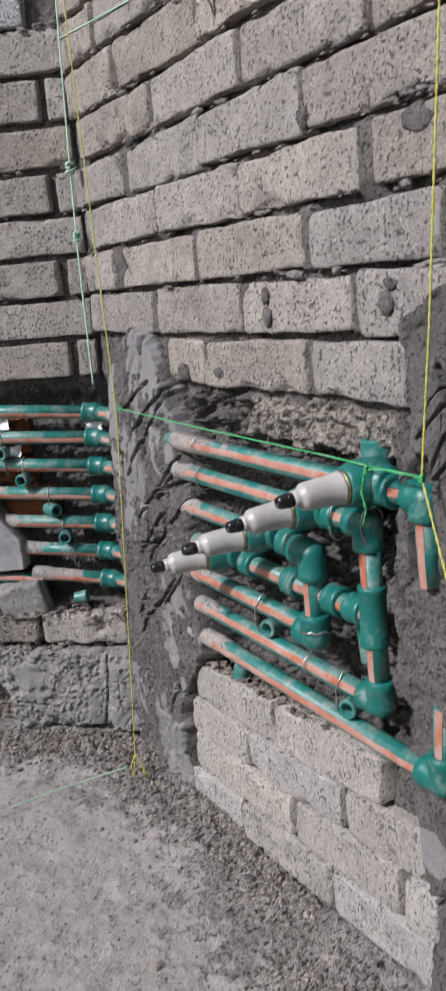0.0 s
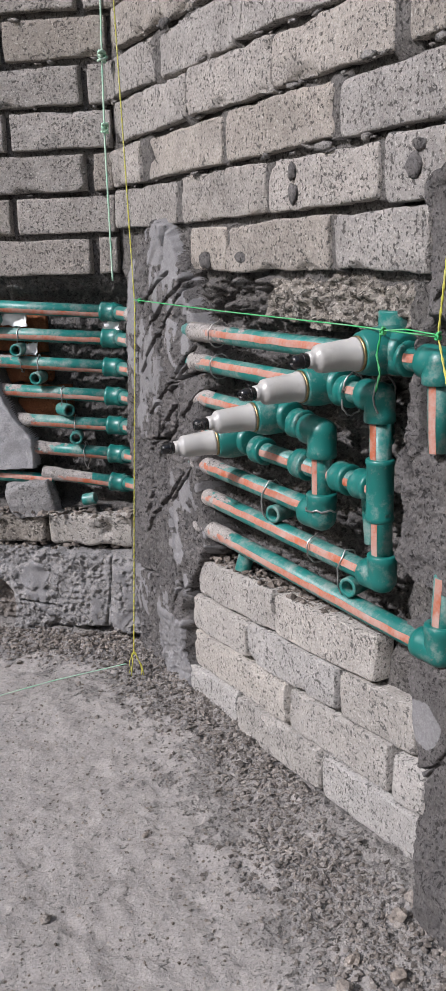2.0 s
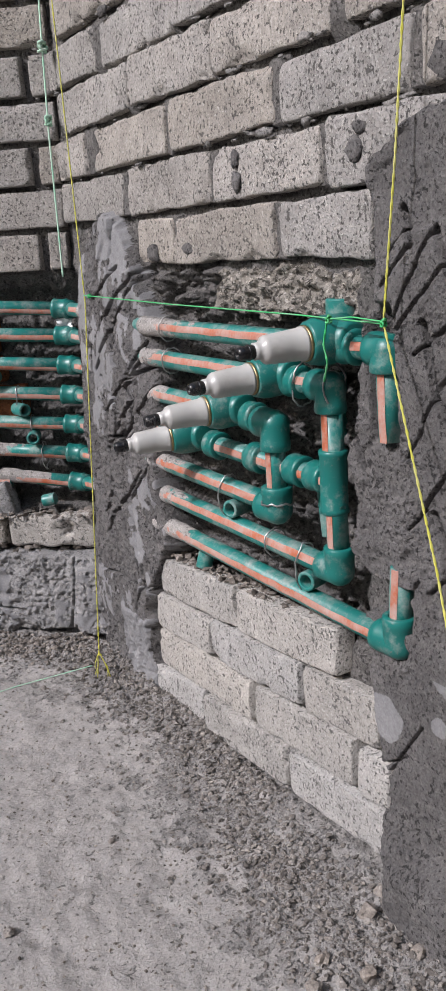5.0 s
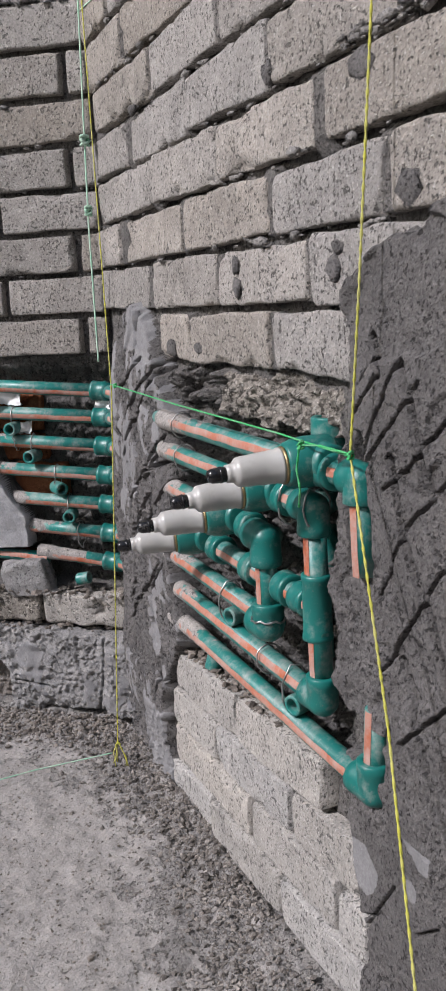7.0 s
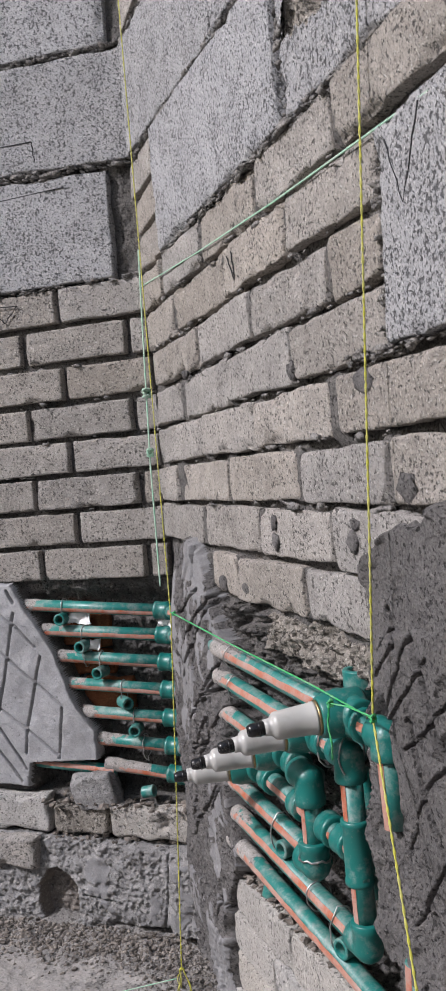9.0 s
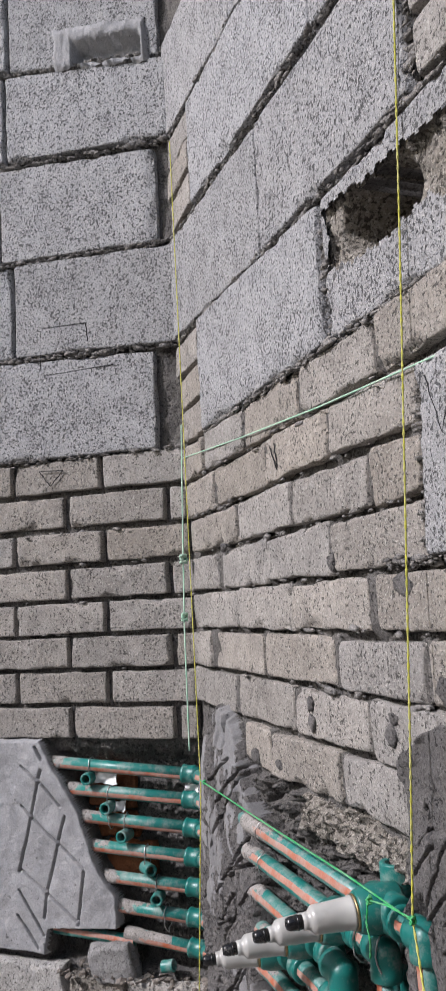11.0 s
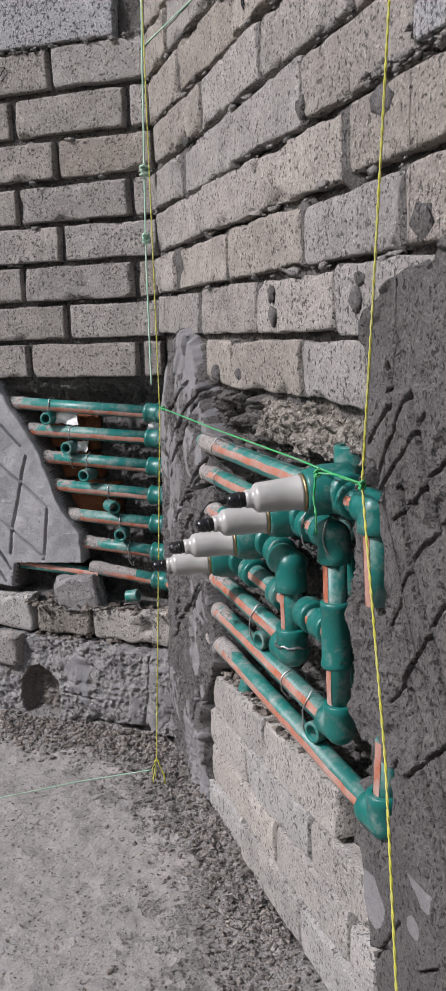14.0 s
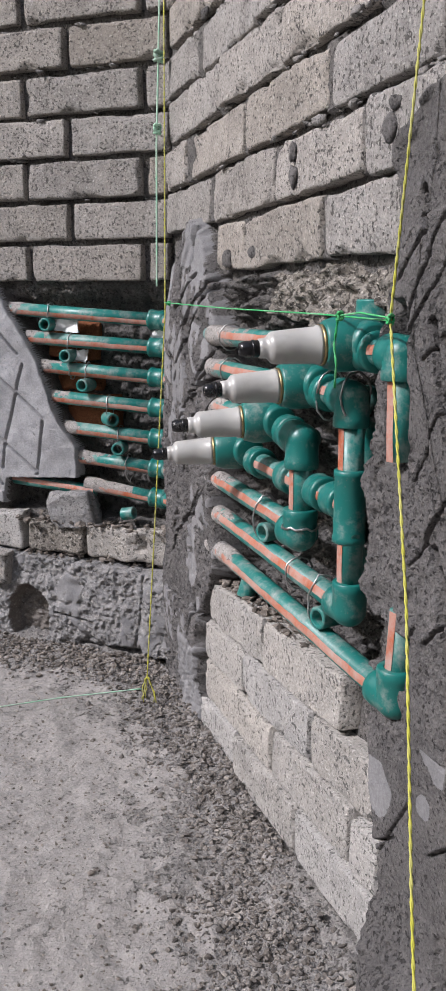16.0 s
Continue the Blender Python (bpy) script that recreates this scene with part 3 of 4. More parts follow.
    # spilled plaster along the foot, past the last bricks
    toe = smooth(0.0, 0.05, np.minimum(U - 0.87, 0.10 - Z + rag))
    H = H + toe * 0.035
    # the wall's end runs back behind the corner
    H = H - 0.16 * smooth(0.012, -0.03, U) * smooth(0.72, 0.69, Z)
    return H, kind


near_z = np.arange(-0.02, 0.90, 0.0016)
far_z = np.concatenate([np.arange(0.90, 1.32, 0.012), np.arange(1.32, 1.50, 0.004), np.arange(1.50, 3.01, 0.012)])
near_u = np.concatenate([np.arange(-0.06, 0.40, 0.0019), np.arange(0.40, 0.80, 0.0026), np.arange(0.80, 1.12, 0.0014), np.arange(1.12, 3.4, 0.03)])
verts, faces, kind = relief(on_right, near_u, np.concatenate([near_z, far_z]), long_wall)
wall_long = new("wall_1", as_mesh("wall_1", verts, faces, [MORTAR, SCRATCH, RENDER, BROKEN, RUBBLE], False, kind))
tagged(wall_long, "grey concrete brick wall with raked mortar joints", "wall", kind="structure")

PATCH_MARKS = strokes(
    ((0.357, 0.649), (0.419, 0.439)),
    ((0.304, 0.556), (0.352, 0.401), (0.359, 0.35)),
    ((0.26, 0.449), (0.28, 0.342)),
    ((0.407, 0.656), (0.358, 0.622), (0.315, 0.576)),
    ((0.411, 0.573), (0.347, 0.52), (0.26, 0.455)),
    ((0.418, 0.446), (0.352, 0.401), (0.284, 0.349)),
    ((0.424, 0.352), (0.375, 0.29)),
    ((0.371, 0.696), (0.356, 0.67)),
    ((0.419, 0.402), (0.360, 0.316)))


def short_wall(V, Z):
    rag = 0.009 * fbm(V, Z, 0.06, 4, 43) + 0.004 * fbm(V, Z, 0.018, 2, 44)
    lumps, fine = fbm(V, Z, 0.05, 5, 51), fbm(V, Z, 0.014, 3, 52)
    H = -0.016 + 0.007 * lumps + 0.003 * fine
    kind = np.zeros(V.shape, dtype=int)
    side = np.interp(Z, [0.26, 0.33, 0.34, 0.40, 0.47, 0.56, 0.61, 0.66, 0.71], [0.36, 0.345, 0.19, 0.19, 0.237, 0.268, 0.295, 0.331, 0.36])
    d = np.minimum.reduce([side - V, 0.706 - Z, Z - 0.262]) + rag * 0.7
    hole = smooth(-0.004, 0.006, d)
    H = H * (1 - hole) + hole * (-0.056 + 0.034 * smooth(0.650, 0.700, Z + 0.5 * rag) + 0.016 * lumps + 0.007 * fine)
    kind[hole > 0.5] = 0
    # grey render patch scored with a trowel
    d = np.minimum.reduce([V - side, 0.712 - Z, Z - 0.275]) + rag * 0.5
    patch = smooth(-0.003, 0.006, d)
    H = H * (1 - patch) + patch * (0.012 + 0.007 * fbm(V, Z, 0.09, 3, 61) + 0.002 * np.abs(fbm(V, Z, 0.03, 3, 63)) - groove(V, Z, PATCH_MARKS, 0.0032, 0.016))
    kind[patch > 0.5] = 6
    # rough footing that stands proud of the wall
    foot = smooth(-0.004, 0.006, 0.183 - Z + rag)
    torn = smooth(-0.45, -0.15, fbm(V, Z, 0.06, 4, 64) + 0.3 * fbm(V, Z, 0.012, 2, 65))
    swell = 0.040 + 0.010 * fbm(V, Z, 0.10, 3, 62) - torn * (0.001 + 0.009 * np.abs(fbm(V, Z, 0.016, 4, 66)) + 0.005 * fbm(V, Z, 0.008, 3, 67)) - 0.008 * smooth(0.0, 0.40, fbm(V, Z, 0.07, 3, 68)) + 0.008 * smooth(0.16, 0.02, Z)
    swell = swell - groove(V, Z, strokes(((0.028, 0.185), (0.032, 0.127), (0.050, 0.002)), ((0.225, 0.075), (0.150, 0.066))), 0.0030, 0.010)
    arch = np.hypot((V - 0.290) / 0.046, (Z - 0.058) / 0.062) + 0.25 * lumps
    swell = swell - 0.035 * smooth(1.05, 0.85, arch) - 0.030 * smooth(0.0, 0.02, 0.030 - Z + rag) * smooth(0.22, 0.10, V)
    step = smooth(0.006, -0.006, V - 0.245 + rag) * 0.006
    H = H * (1 - foot) + foot * (swell + step)
    kind[(foot > 0.5)] = 5
    kind[(foot > 0.5) & (torn < 0.4) & (Z > 0.03)] = 2
    kind[(foot > 0.5) & (arch < 1.0)] = 4
    # the joint with the column is packed with rubble
    pack = smooth(0.05, 0.01, V + rag) * smooth(0.20, 0.14, Z)
    H = H + pack * 0.02
    # trowelled patch round a pocket high in the wall
    pv, pz = V - 0.155, Z - 2.245 - 0.16 * (V - 0.155)
    plate = smooth(0.0, 0.02, np.minimum(0.130 - np.abs(pv), 0.068 - np.abs(pz)) + rag)
    pocket = smooth(0.0, 0.012, np.minimum(0.092 - np.abs(pv + 0.018), 0.030 - np.abs(pz + 0.014)) + rag * 0.6)
    H = H + plate * 0.032 - pocket * 0.040
    kind[plate > 0.4] = 6
    return H, kind


near_v = np.concatenate([np.arange(-0.055, 0.46, 0.0020), np.arange(0.46, 3.2, 0.03)])
verts, faces, kind = relief(on_left, near_v, np.concatenate([near_z, far_z]), short_wall)
wall_short = new("wall_2", as_mesh("wall_2", verts, faces, [MORTAR, SCRATCH, RENDER, BROKEN, RUBBLE, FOOTING, TROWELLED], False, kind))
tagged(wall_short, "grey concrete brick wall with an open pipe chase", "wall", kind="structure")

# plain walls that close the yard behind the camera
def plain_wall(name, p, q, height, thick=0.15):
    p, q = Vector(p), Vector(q)
    d = (q - p).normalized()
    s = Vector((d.y, -d.x, 0)) * thick
    v = [p, q, q + s, p + s]
    verts = [(a.x, a.y, z) for z in (-0.05, height) for a in v]
    me = as_mesh(name, verts, [(0, 1, 5, 4), (1, 2, 6, 5), (2, 3, 7, 6), (3, 0, 4, 7), (4, 5, 6, 7), (3, 2, 1, 0)], BRICK, True)
    return tagged(new(name, me), "plain grey concrete block wall", "wall", kind="structure")


plain_wall("wall_3", on_right(3.39, -0.02, 0), (-3.2, -2.70, 0), 2.4)
plain_wall("wall_4", (-3.2, -2.70, 0), on_left(3.19, -0.02, 0), 1.2)

# ---- floor: one dusty sheet, rougher along the foot of the walls ----
gx = np.concatenate([np.linspace(-60, -4, 14), np.arange(-3.9, -1.0, 0.1), np.arange(-1.0, -0.5, 0.008), np.arange(-0.5, 0.06, 0.0038), np.arange(0.1, 1.0, 0.1), np.linspace(2, 60, 12)])
gy = np.concatenate([np.linspace(-60, -4, 14), np.arange(-3.9, -0.6, 0.1), np.arange(-0.6, -0.45, 0.008), np.arange(-0.45, 0.70, 0.0038), np.arange(0.70, 0.98, 0.008), np.arange(1.0, 4.0, 0.2), np.linspace(5, 60, 12)])


def ground_height(X, Y):
    to_long = np.maximum(-X, 0)
    to_short = np.maximum(-((X - CORNER.x) * -OUT.x + (Y - CORNER.y) * -OUT.y), 0)
    near = np.minimum(to_long, to_short)
    loose = smooth(0.20, 0.02, to_long + 0.05 * fbm(X, Y, 0.15, 3, 81)) + smooth(0.24, 0.06, to_short + 0.05 * fbm(X, Y, 0.15, 3, 82)) * 0.8
    loose = np.clip(loose, 0, 1)
    clods = np.abs(fbm(X, Y, 0.03, 4, 83))
    h = 0.004 * fbm(X, Y, 0.30, 3, 84) + 0.0058 * fbm(X, Y, 0.036, 4, 85) + 0.0009 * fbm(X, Y, 0.012, 2, 89) + 0.003 * np.maximum(fbm(X, Y, 0.05, 4, 88) - 0.2, 0) + loose * (0.015 * clods + 0.007 * np.abs(fbm(X, Y, 0.014, 3, 86)))
    h = h + 0.018 * smooth(0.10, 0.02, to_short) + 0.006 * smooth(0.09, 0.01, to_long)
    scuff = fbm(X * 0.8 + Y * 0.6, (Y * 0.8 - X * 0.6) * 3, 0.12, 3, 87)
    return h + 0.0035 * np.maximum(scuff - 0.25, 0) - 0.006


X, Y = np.meshgrid(gx, gy, indexing="ij")
G = np.where((X > -1.0) & (X < 0.06) & (Y > -0.6) & (Y < 0.98), ground_height(X, Y), -0.006)
w = len(gy)
i, j = np.meshgrid(np.arange(len(gx) - 1), np.arange(w - 1), indexing="ij")
base = (i * w + j).ravel()
soil = (smooth(0.17, 0.10, np.maximum(-X, 0) + 0.12 * fbm(X, Y, 0.16, 4, 81) + 0.16 * fbm(X, Y, 0.022, 3, 93)) + smooth(0.20, 0.12, np.maximum(OUT.x * (X - CORNER.x) + OUT.y * (Y - CORNER.y), 0) + 0.10 * fbm(X, Y, 0.14, 4, 82) + 0.16 * fbm(X, Y, 0.022, 3, 94)))[:-1, :-1].ravel() > 0.5
ground = new("ground", as_mesh("ground", list(zip(X.ravel().tolist(), Y.ravel().tolist(), G.ravel().tolist())), np.stack([base, base + w, base + w + 1, base + 1], 1).tolist(), [EARTH, LOOSE], False, soil.astype(int)))
tagged(ground, "dusty screeded floor with crumbs of mortar", "floor", kind="structure")


def floor_at(x, y):
    return float(ground_height(np.array([x]), np.array([y]))[0])


# ---- water pipes in the chase ----
R_PIPE = 0.0126
Z_END = (0.662, 0.608, 0.553, 0.495, 0.436, 0.380, 0.326)      # where each run leaves the render patch
Z_TURN = (0.641, 0.592, 0.537, 0.481, 0.424, 0.367, 0.309)     # at the corner elbows
Z_LONG = (0.626, 0.580, 0.526, 0.474, 0.420, 0.369, 0.317)     # along the long wall
V_END = (0.350, 0.318, 0.286, 0.264, 0.230, 0.202, 0.168)
V_TURN = (0.012, 0.012, 0.012, 0.012, 0.012, 0.013, 0.014)
U_END = (0.886, 0.792, 0.694, 0.795, 0.694, 0.802, 0.903)
H_LEFT, H_LONG = -0.012, 0.013
TOWARDS = Vector((0, -1, 0))
DOWN, UP = Vector((0, 0, -1)), Vector((0, 0, 1))


def splash(start, direction, length, r, seed, seg=28):
    """Cement that clings to a pipe in ragged patches, thick at one end and thinning along the run; bare pipe shows between."""
    d, a, b = frame_of(direction)
    m = max(10, int(length / 0.003))
    off = Vector((seed * 3.7, seed * 1.9, seed * 5.3))
    verts, faces = [], []
    for i in range(m + 1):
        x = length * i / m
        for q in range(seg):
            ang = 2 * math.pi * q / seg
            way = a * math.cos(ang) + b * math.sin(ang)
            p = Vector((x, r * math.cos(ang), r * math.sin(ang)))
            cover = noise.noise(p * 55 + off) + 0.5 * noise.noise(p * 170 + off) + 1.25 - 2.1 * (i / m) + 0.25 * way.z
            thick = max(-0.0012, min(0.0022, 0.0016 * cover)) if i < m else -0.0012
            verts.append(Vector(start) + d * x + way * (r + thick))
    for i in range(m):
        for q in range(seg):
            q1 = (q + 1) % seg
            faces.append((i * seg + q, i * seg + q1, (i + 1) * seg + q1, (i + 1) * seg + q))
    return verts, faces


def pipe_run(k):
    pipe = thing("water_pipe", on_right(0.45, H_LONG, Z_LONG[k]), "green plastic water pipe with orange stripe, cement-splashed", "pipe", "pipes in the chase")
    a, b = Vector(on_left(V_END[k], H_LEFT, Z_END[k])), Vector(on_left(V_TURN[k], H_LEFT, Z_TURN[k]))
    c, d = Vector(on_right(0.16, -0.028, Z_LONG[k] + 0.004)), Vector(on_right(U_END[k], H_LONG, Z_LONG[k]))
    c2 = Vector(on_right(0.335, H_LONG, Z_LONG[k]))
    c1 = Vector(on_right(0.285, 0.006, Z_LONG[k]))
    part("tube", join(rod(a, b, R_PIPE), sweep([b, b + (c - b) * 0.5, c, c1, c2, d], R_PIPE, 18)), GREEN, pipe)
    part("stripe", stripe_on(a, b, R_PIPE, OUT + Vector((0, 0, -0.45 + 0.25 * math.sin(k * 2.3))), seed=k), ORANGE, pipe, "faded orange stripe")
    part("stripe", stripe_on(b + (c - b) * 0.14, b + (c - b) * 0.5, R_PIPE, OUT + Vector((0, 0, 0.1)), seed=k + 7), ORANGE, pipe, "faded orange stripe")
    part("stripe", stripe_on(c2, d, R_PIPE, Vector((-1, -0.2, 0.22 + 0.16 * math.sin(k * 1.7))), seed=k + 20), ORANGE, pipe, "faded orange stripe")
    part("elbow", join(collar_on(b + (a - b).normalized() * 0.012, a - b, 0.0175, 0.030), sweep([b + (a - b).normalized() * 0.01, b, b + (c - b).normalized() * 0.014], 0.0165, 18)), FITTING, pipe)
    # dried cement where the run enters the render and the column
    crust = (0.045, 0.062, 0.055, 0.050, 0.050, 0.060, 0.075)[k]
    t = (b - a).normalized()
    part("mortar_crust", splash(a - t * 0.012, t, crust * 1.7, R_PIPE, k), CRUST, pipe, "dried grey cement splash")
    part("mortar_crust", splash(b + (c - b) * 0.30, c - b, 0.05, R_PIPE, k + 40), CRUST, pipe, "dried grey cement splash")
    reach = (0.190, 0.085, 0.095, 0.07, 0.110, 0.130, 0.190)[k]
    part("mortar_crust", splash(c2, d - c2, reach, R_PIPE, k + 60), CRUST, pipe, "dried grey cement splash")
    return pipe, d


pipes, ends = zip(*[pipe_run(k) for k in range(7)])


def riser(pipe, top, foot, seed):
    part("tube", rod(top, foot, R_PIPE), GREEN, pipe)
    part("stripe", stripe_on(top, foot, R_PIPE, Vector((-1, -0.15, 0)), seed=seed), ORANGE, pipe, "faded orange stripe")


# first run: elbow, then down into the scratch coat
e1 = ends[0]
part("elbow", bend(e1, TOWARDS, DOWN, 0.0172, 0.022), FITTING, pipes[0])
riser(pipes[0], e1, Vector((-0.012, e1.y - 0.004, 0.535)), 31)
# second run: tee and riser to the fourth, then the sixth
e2 = ends[1]
part("elbow", bend(e2, TOWARDS, DOWN, 0.0172, 0.028), FITTING, pipes[1])
riser(pipes[1], e2, Vector((e2.x, ends[5].y, 0.369)), 32)
tee = Vector((e2.x, ends[3].y, 0.474))
part("tee", join(collar_on(tee, UP, 0.0158, 0.074), collar_on(tee - TOWARDS * 0.026, TOWARDS, 0.0172, 0.028)), FITTING, pipes[3])
part("elbow", bend(ends[5], TOWARDS, UP, 0.0172, 0.030), FITTING, pipes[5])
# third run: elbow, riser in front, elbow into the fifth
e3, e5 = ends[2] + Vector((-0.010, 0, 0)), ends[4] + Vector((-0.010, 0, 0))
part("elbow", bend(e3, TOWARDS, DOWN, 0.0182, 0.031), FITTING, pipes[2])
riser(pipes[2], e3, e5, 33)
part("elbow", bend(e5, TOWARDS, UP, 0.0186, 0.030), FITTING, pipes[4])
part("weld_bead", wire_loop(e5 + Vector((0, 0, 0.010)), UP, 0.0195, 0.0195, r=0.0014, seed=8), WIRE, pipes[4], "shiny wire wound round the elbow")
# seventh run: elbow at the far end, rising into the coat
part("elbow", bend(ends[6], TOWARDS, UP, 0.0178, 0.032), FITTING, pipes[6])
riser(pipes[6], ends[6], ends[6] + Vector((0.004, 0, 0.085)), 34)
# unions on the straight lengths
for k, u in ((0, 0.830), (1, 0.730), (2, 0.632), (3, 0.535), (3, 0.640), (3, 0.728)):
    part("union", collar_on(on_right(u, H_LONG, Z_LONG[k]), TOWARDS, 0.0182, 0.026), FITTING, pipes[k])

# the last run shows again beyond the render patch
stub = thing("pipe_stub", on_left(0.28, -0.008, 0.32), "green plastic pipe with orange stripe emerging under render", "pipe")
a, b = on_left(0.345, -0.010, 0.326), on_left(0.160, -0.010, 0.314)
part("tube", rod(a, b, 0.0115), GREEN, stub)
part("stripe", stripe_on(a, b, 0.0115, OUT + Vector((0, 0, 0.25)), seed=90), ORANGE, stub, "faded orange stripe")


# ---- concealed valves with long protective caps ----
def valve(tip, foot, seed):
    foot, tip = Vector(foot), Vector(tip)
    d = (tip - foot).normalized()
    ob = thing("valve", foot - d * 0.05, "green stop valve with milky plastic cap on the pipe", "valve", "stop valves in the chase")
    seat = foot - d * 0.055
    body = lathe(seat, d, [(0, 0.016), (0, 0.022), (0.003, 0.0255), (0.030, 0.0262), (0.040, 0.0255), (0.046, 0.0235), (0.050, 0.0225), (0.052, 0.021), (0.052, 0.012)], 26, True)
    barrel = lathe(seat + d * 0.016 - TOWARDS * 0.032, TOWARDS, [(0, 0.016), (0.001, 0.0195), (0.012, 0.0195), (0.016, 0.021), (0.048, 0.021), (0.052, 0.0195), (0.063, 0.0195), (0.064, 0.016)], 22)
    part("body", join(body, barrel), FITTING, ob)
    part("brass_ring", lathe(foot - d * 0.004, d, [(0, 0.0165), (0, 0.0193), (0.004, 0.0193), (0.004, 0.0165)], 26, False), BRASS, ob, "thin brass ring")
    length = (tip - foot).length - 0.020
    cap = part("cap", lathe(foot, d, [(0, 0.0184), (0.003, 0.0184), (0.004, 0.0174), (length * 0.42, 0.0163), (length * 0.76, 0.0152), (length * 0.81, 0.0143), (length * 0.85, 0.0118), (length * 0.88, 0.0096), (length * 0.93, 0.0092), (length, 0.0090), (length, 0.004)], 28), CAP, ob, "milky translucent plastic cap")
    part("tip", lathe(foot + d * (length - 0.001), d, [(0, 0.0070), (0.002, 0.0078), (0.012, 0.0078), (0.016, 0.0072), (0.0195, 0.0056), (0.0195, 0.0036), (0.012, 0.0034)], 18), BLACK, cap, "glossy black plug")
    part("tip_rim", lathe(foot + d * (length + 0.004), d, [(0, 0.0076), (0.0005, 0.0084), (0.0025, 0.0084), (0.003, 0.0076)], 18), BLACK, cap)
    return ob


valve((-0.129, -0.103, 0.627), (-0.052, -0.113, 0.631), 1)
valve((-0.132, 0.002, 0.580), (-0.053, -0.005, 0.584), 2)
valve((-0.138, 0.113, 0.529), (-0.058, 0.100, 0.533), 3)
valve((-0.136, 0.222, 0.478), (-0.060, 0.204, 0.483), 4)


# ---- spacers, offcuts and tying wire ----
def spacer(p, direction, length, label="short green pipe offcut tied between pipes", r=0.0125):
    d = Vector(direction).normalized()
    p = Vector(p)
    ob = lone("pipe_spacer", ring(p - d * length / 2, p + d * length / 2, r, r * 0.66), GREEN, label, "pipe offcut", "offcuts among the pipes")
    return ob


for v, z, turn in ((0.250, 0.632, 0.1), (0.207, 0.574, 0.05), (0.171, 0.520, 0.0), (0.122, 0.457, 1.1), (0.102, 0.403, 0.25)):
    spacer(on_left(v, -0.004, z), OUT + ALONG * -turn, 0.036)
spacer(on_left(0.082, 0.004, 0.279), ALONG + Vector((0, 0, -0.2)), 0.026, "short green pipe offcut lying on the ledge", 0.0118)
spacer(on_right(0.575, 0.006, 0.3945), Vector((-1, -0.3, 0)), 0.042)
spacer(on_right(0.745, 0.006, 0.3430), Vector((-1, -0.3, 0)), 0.040)
spacer(on_right(0.452, -0.004, 0.287), Vector((-0.3, 0, -1)), 0.040)
spacer(on_right(0.786, -0.012, 0.650), UP, 0.046, "dark green socket standing behind the valve", 0.0195)
spacer(on_right(0.735, -0.024, 0.425), UP + Vector((0, 0.15, 0)), 0.075)
spacer(on_right(0.752, -0.026, 0.545), UP, 0.085)


def tie(p, axis, wide, tall, seed):
    return lone("tie_wire", wire_loop(p, axis, wide, tall, seed=seed), WIRE, "loop of galvanised tying wire round a pipe", "wire", "tying wires")


for q, (v, z) in enumerate(((0.247, 0.646), (0.205, 0.590), (0.170, 0.535), (0.126, 0.476), (0.103, 0.417), (0.086, 0.365), (0.205, 0.556))):
    tie(on_left(v, H_LEFT, z), ALONG, 0.0155, 0.027, 200 + q)
for q, (u, z, tall) in enumerate(((0.415, 0.626, 0.018), (0.418, 0.580, 0.018), (0.560, 0.408, 0.030), (0.672, 0.369, 0.018), (0.735, 0.356, 0.031), (0.800, 0.582, 0.024), (0.742, 0.578, 0.026))):
    tie(on_right(u, H_LONG, z), (0.12 * math.sin(q), 1, 0.1 * math.cos(q * 3)), 0.0165, tall, 300 + q)


# ---- mason's lines ----
def cord(name, points, r, mat, label, strands=True):
    pts = []
    for p, q in zip(points[:-1], points[1:]):
        p, q = Vector(p), Vector(q)
        m = max(2, int((q - p).length / 0.006))
        pts += [p + (q - p) * (k / m) for k in range(m)]
    pts.append(Vector(points[-1]))
    if not strands:
        return lone(name, sweep(pts, r, 7), mat, label, "string")
    lines = []
    for phase in (0.0, math.pi):
        off = [Vector((math.cos(k * 1.6 + phase), math.sin(k * 1.6 + phase), 0)) * r * 0.55 for k in range(len(pts))]
        lines.append(sweep([p + o for p, o in zip(pts, off)], r * 0.72, 6))
    return lone(name, join(*lines), mat, label, "string")


cord("yellow_string", [(-0.003, 0.655, 1.96), (-0.032, 0.555, 1.20), (-0.052, 0.485, 0.66), (-0.070, 0.490, 0.34), (-0.088, 0.491, 0.045)], 0.0011, YELLOW, "thin yellow mason's line hanging in the corner")
cord("yellow_string", [(-0.004, -0.288, 1.72), (-0.010, -0.258, 1.35), (-0.036, -0.238, 0.80), (-0.040, -0.226, 0.656), (-0.075, -0.335, 0.45), (-0.112, -0.425, 0.28), (-0.150, -0.520, 0.12)], 0.00115, YELLOW, "taut yellow mason's line in front of the pipes")
cord("green_string", [(-0.052, 0.486, 0.672), (-0.046, 0.20, 0.664), (-0.040, -0.08, 0.659), (-0.040, -0.226, 0.655)], 0.0012, LIME, "green mason's line stretched over the pipes")
cord("green_string", [(-0.040, -0.226, 0.657), (-0.050, -0.19, 0.661), (-0.055, -0.159, 0.658), (-0.055, -0.152, 0.633), (-0.055, -0.158, 0.615), (-0.050, -0.145, 0.594)], 0.0011, LIME, "loose end of green line over the valve")
cord("pale_string", [(-0.012, 0.640, 1.34), (-0.020, 0.646, 1.07), (-0.026, 0.640, 0.93), (-0.030, 0.632, 0.70)], 0.0016, PALE, "pale green plumb line beside the corner", False)
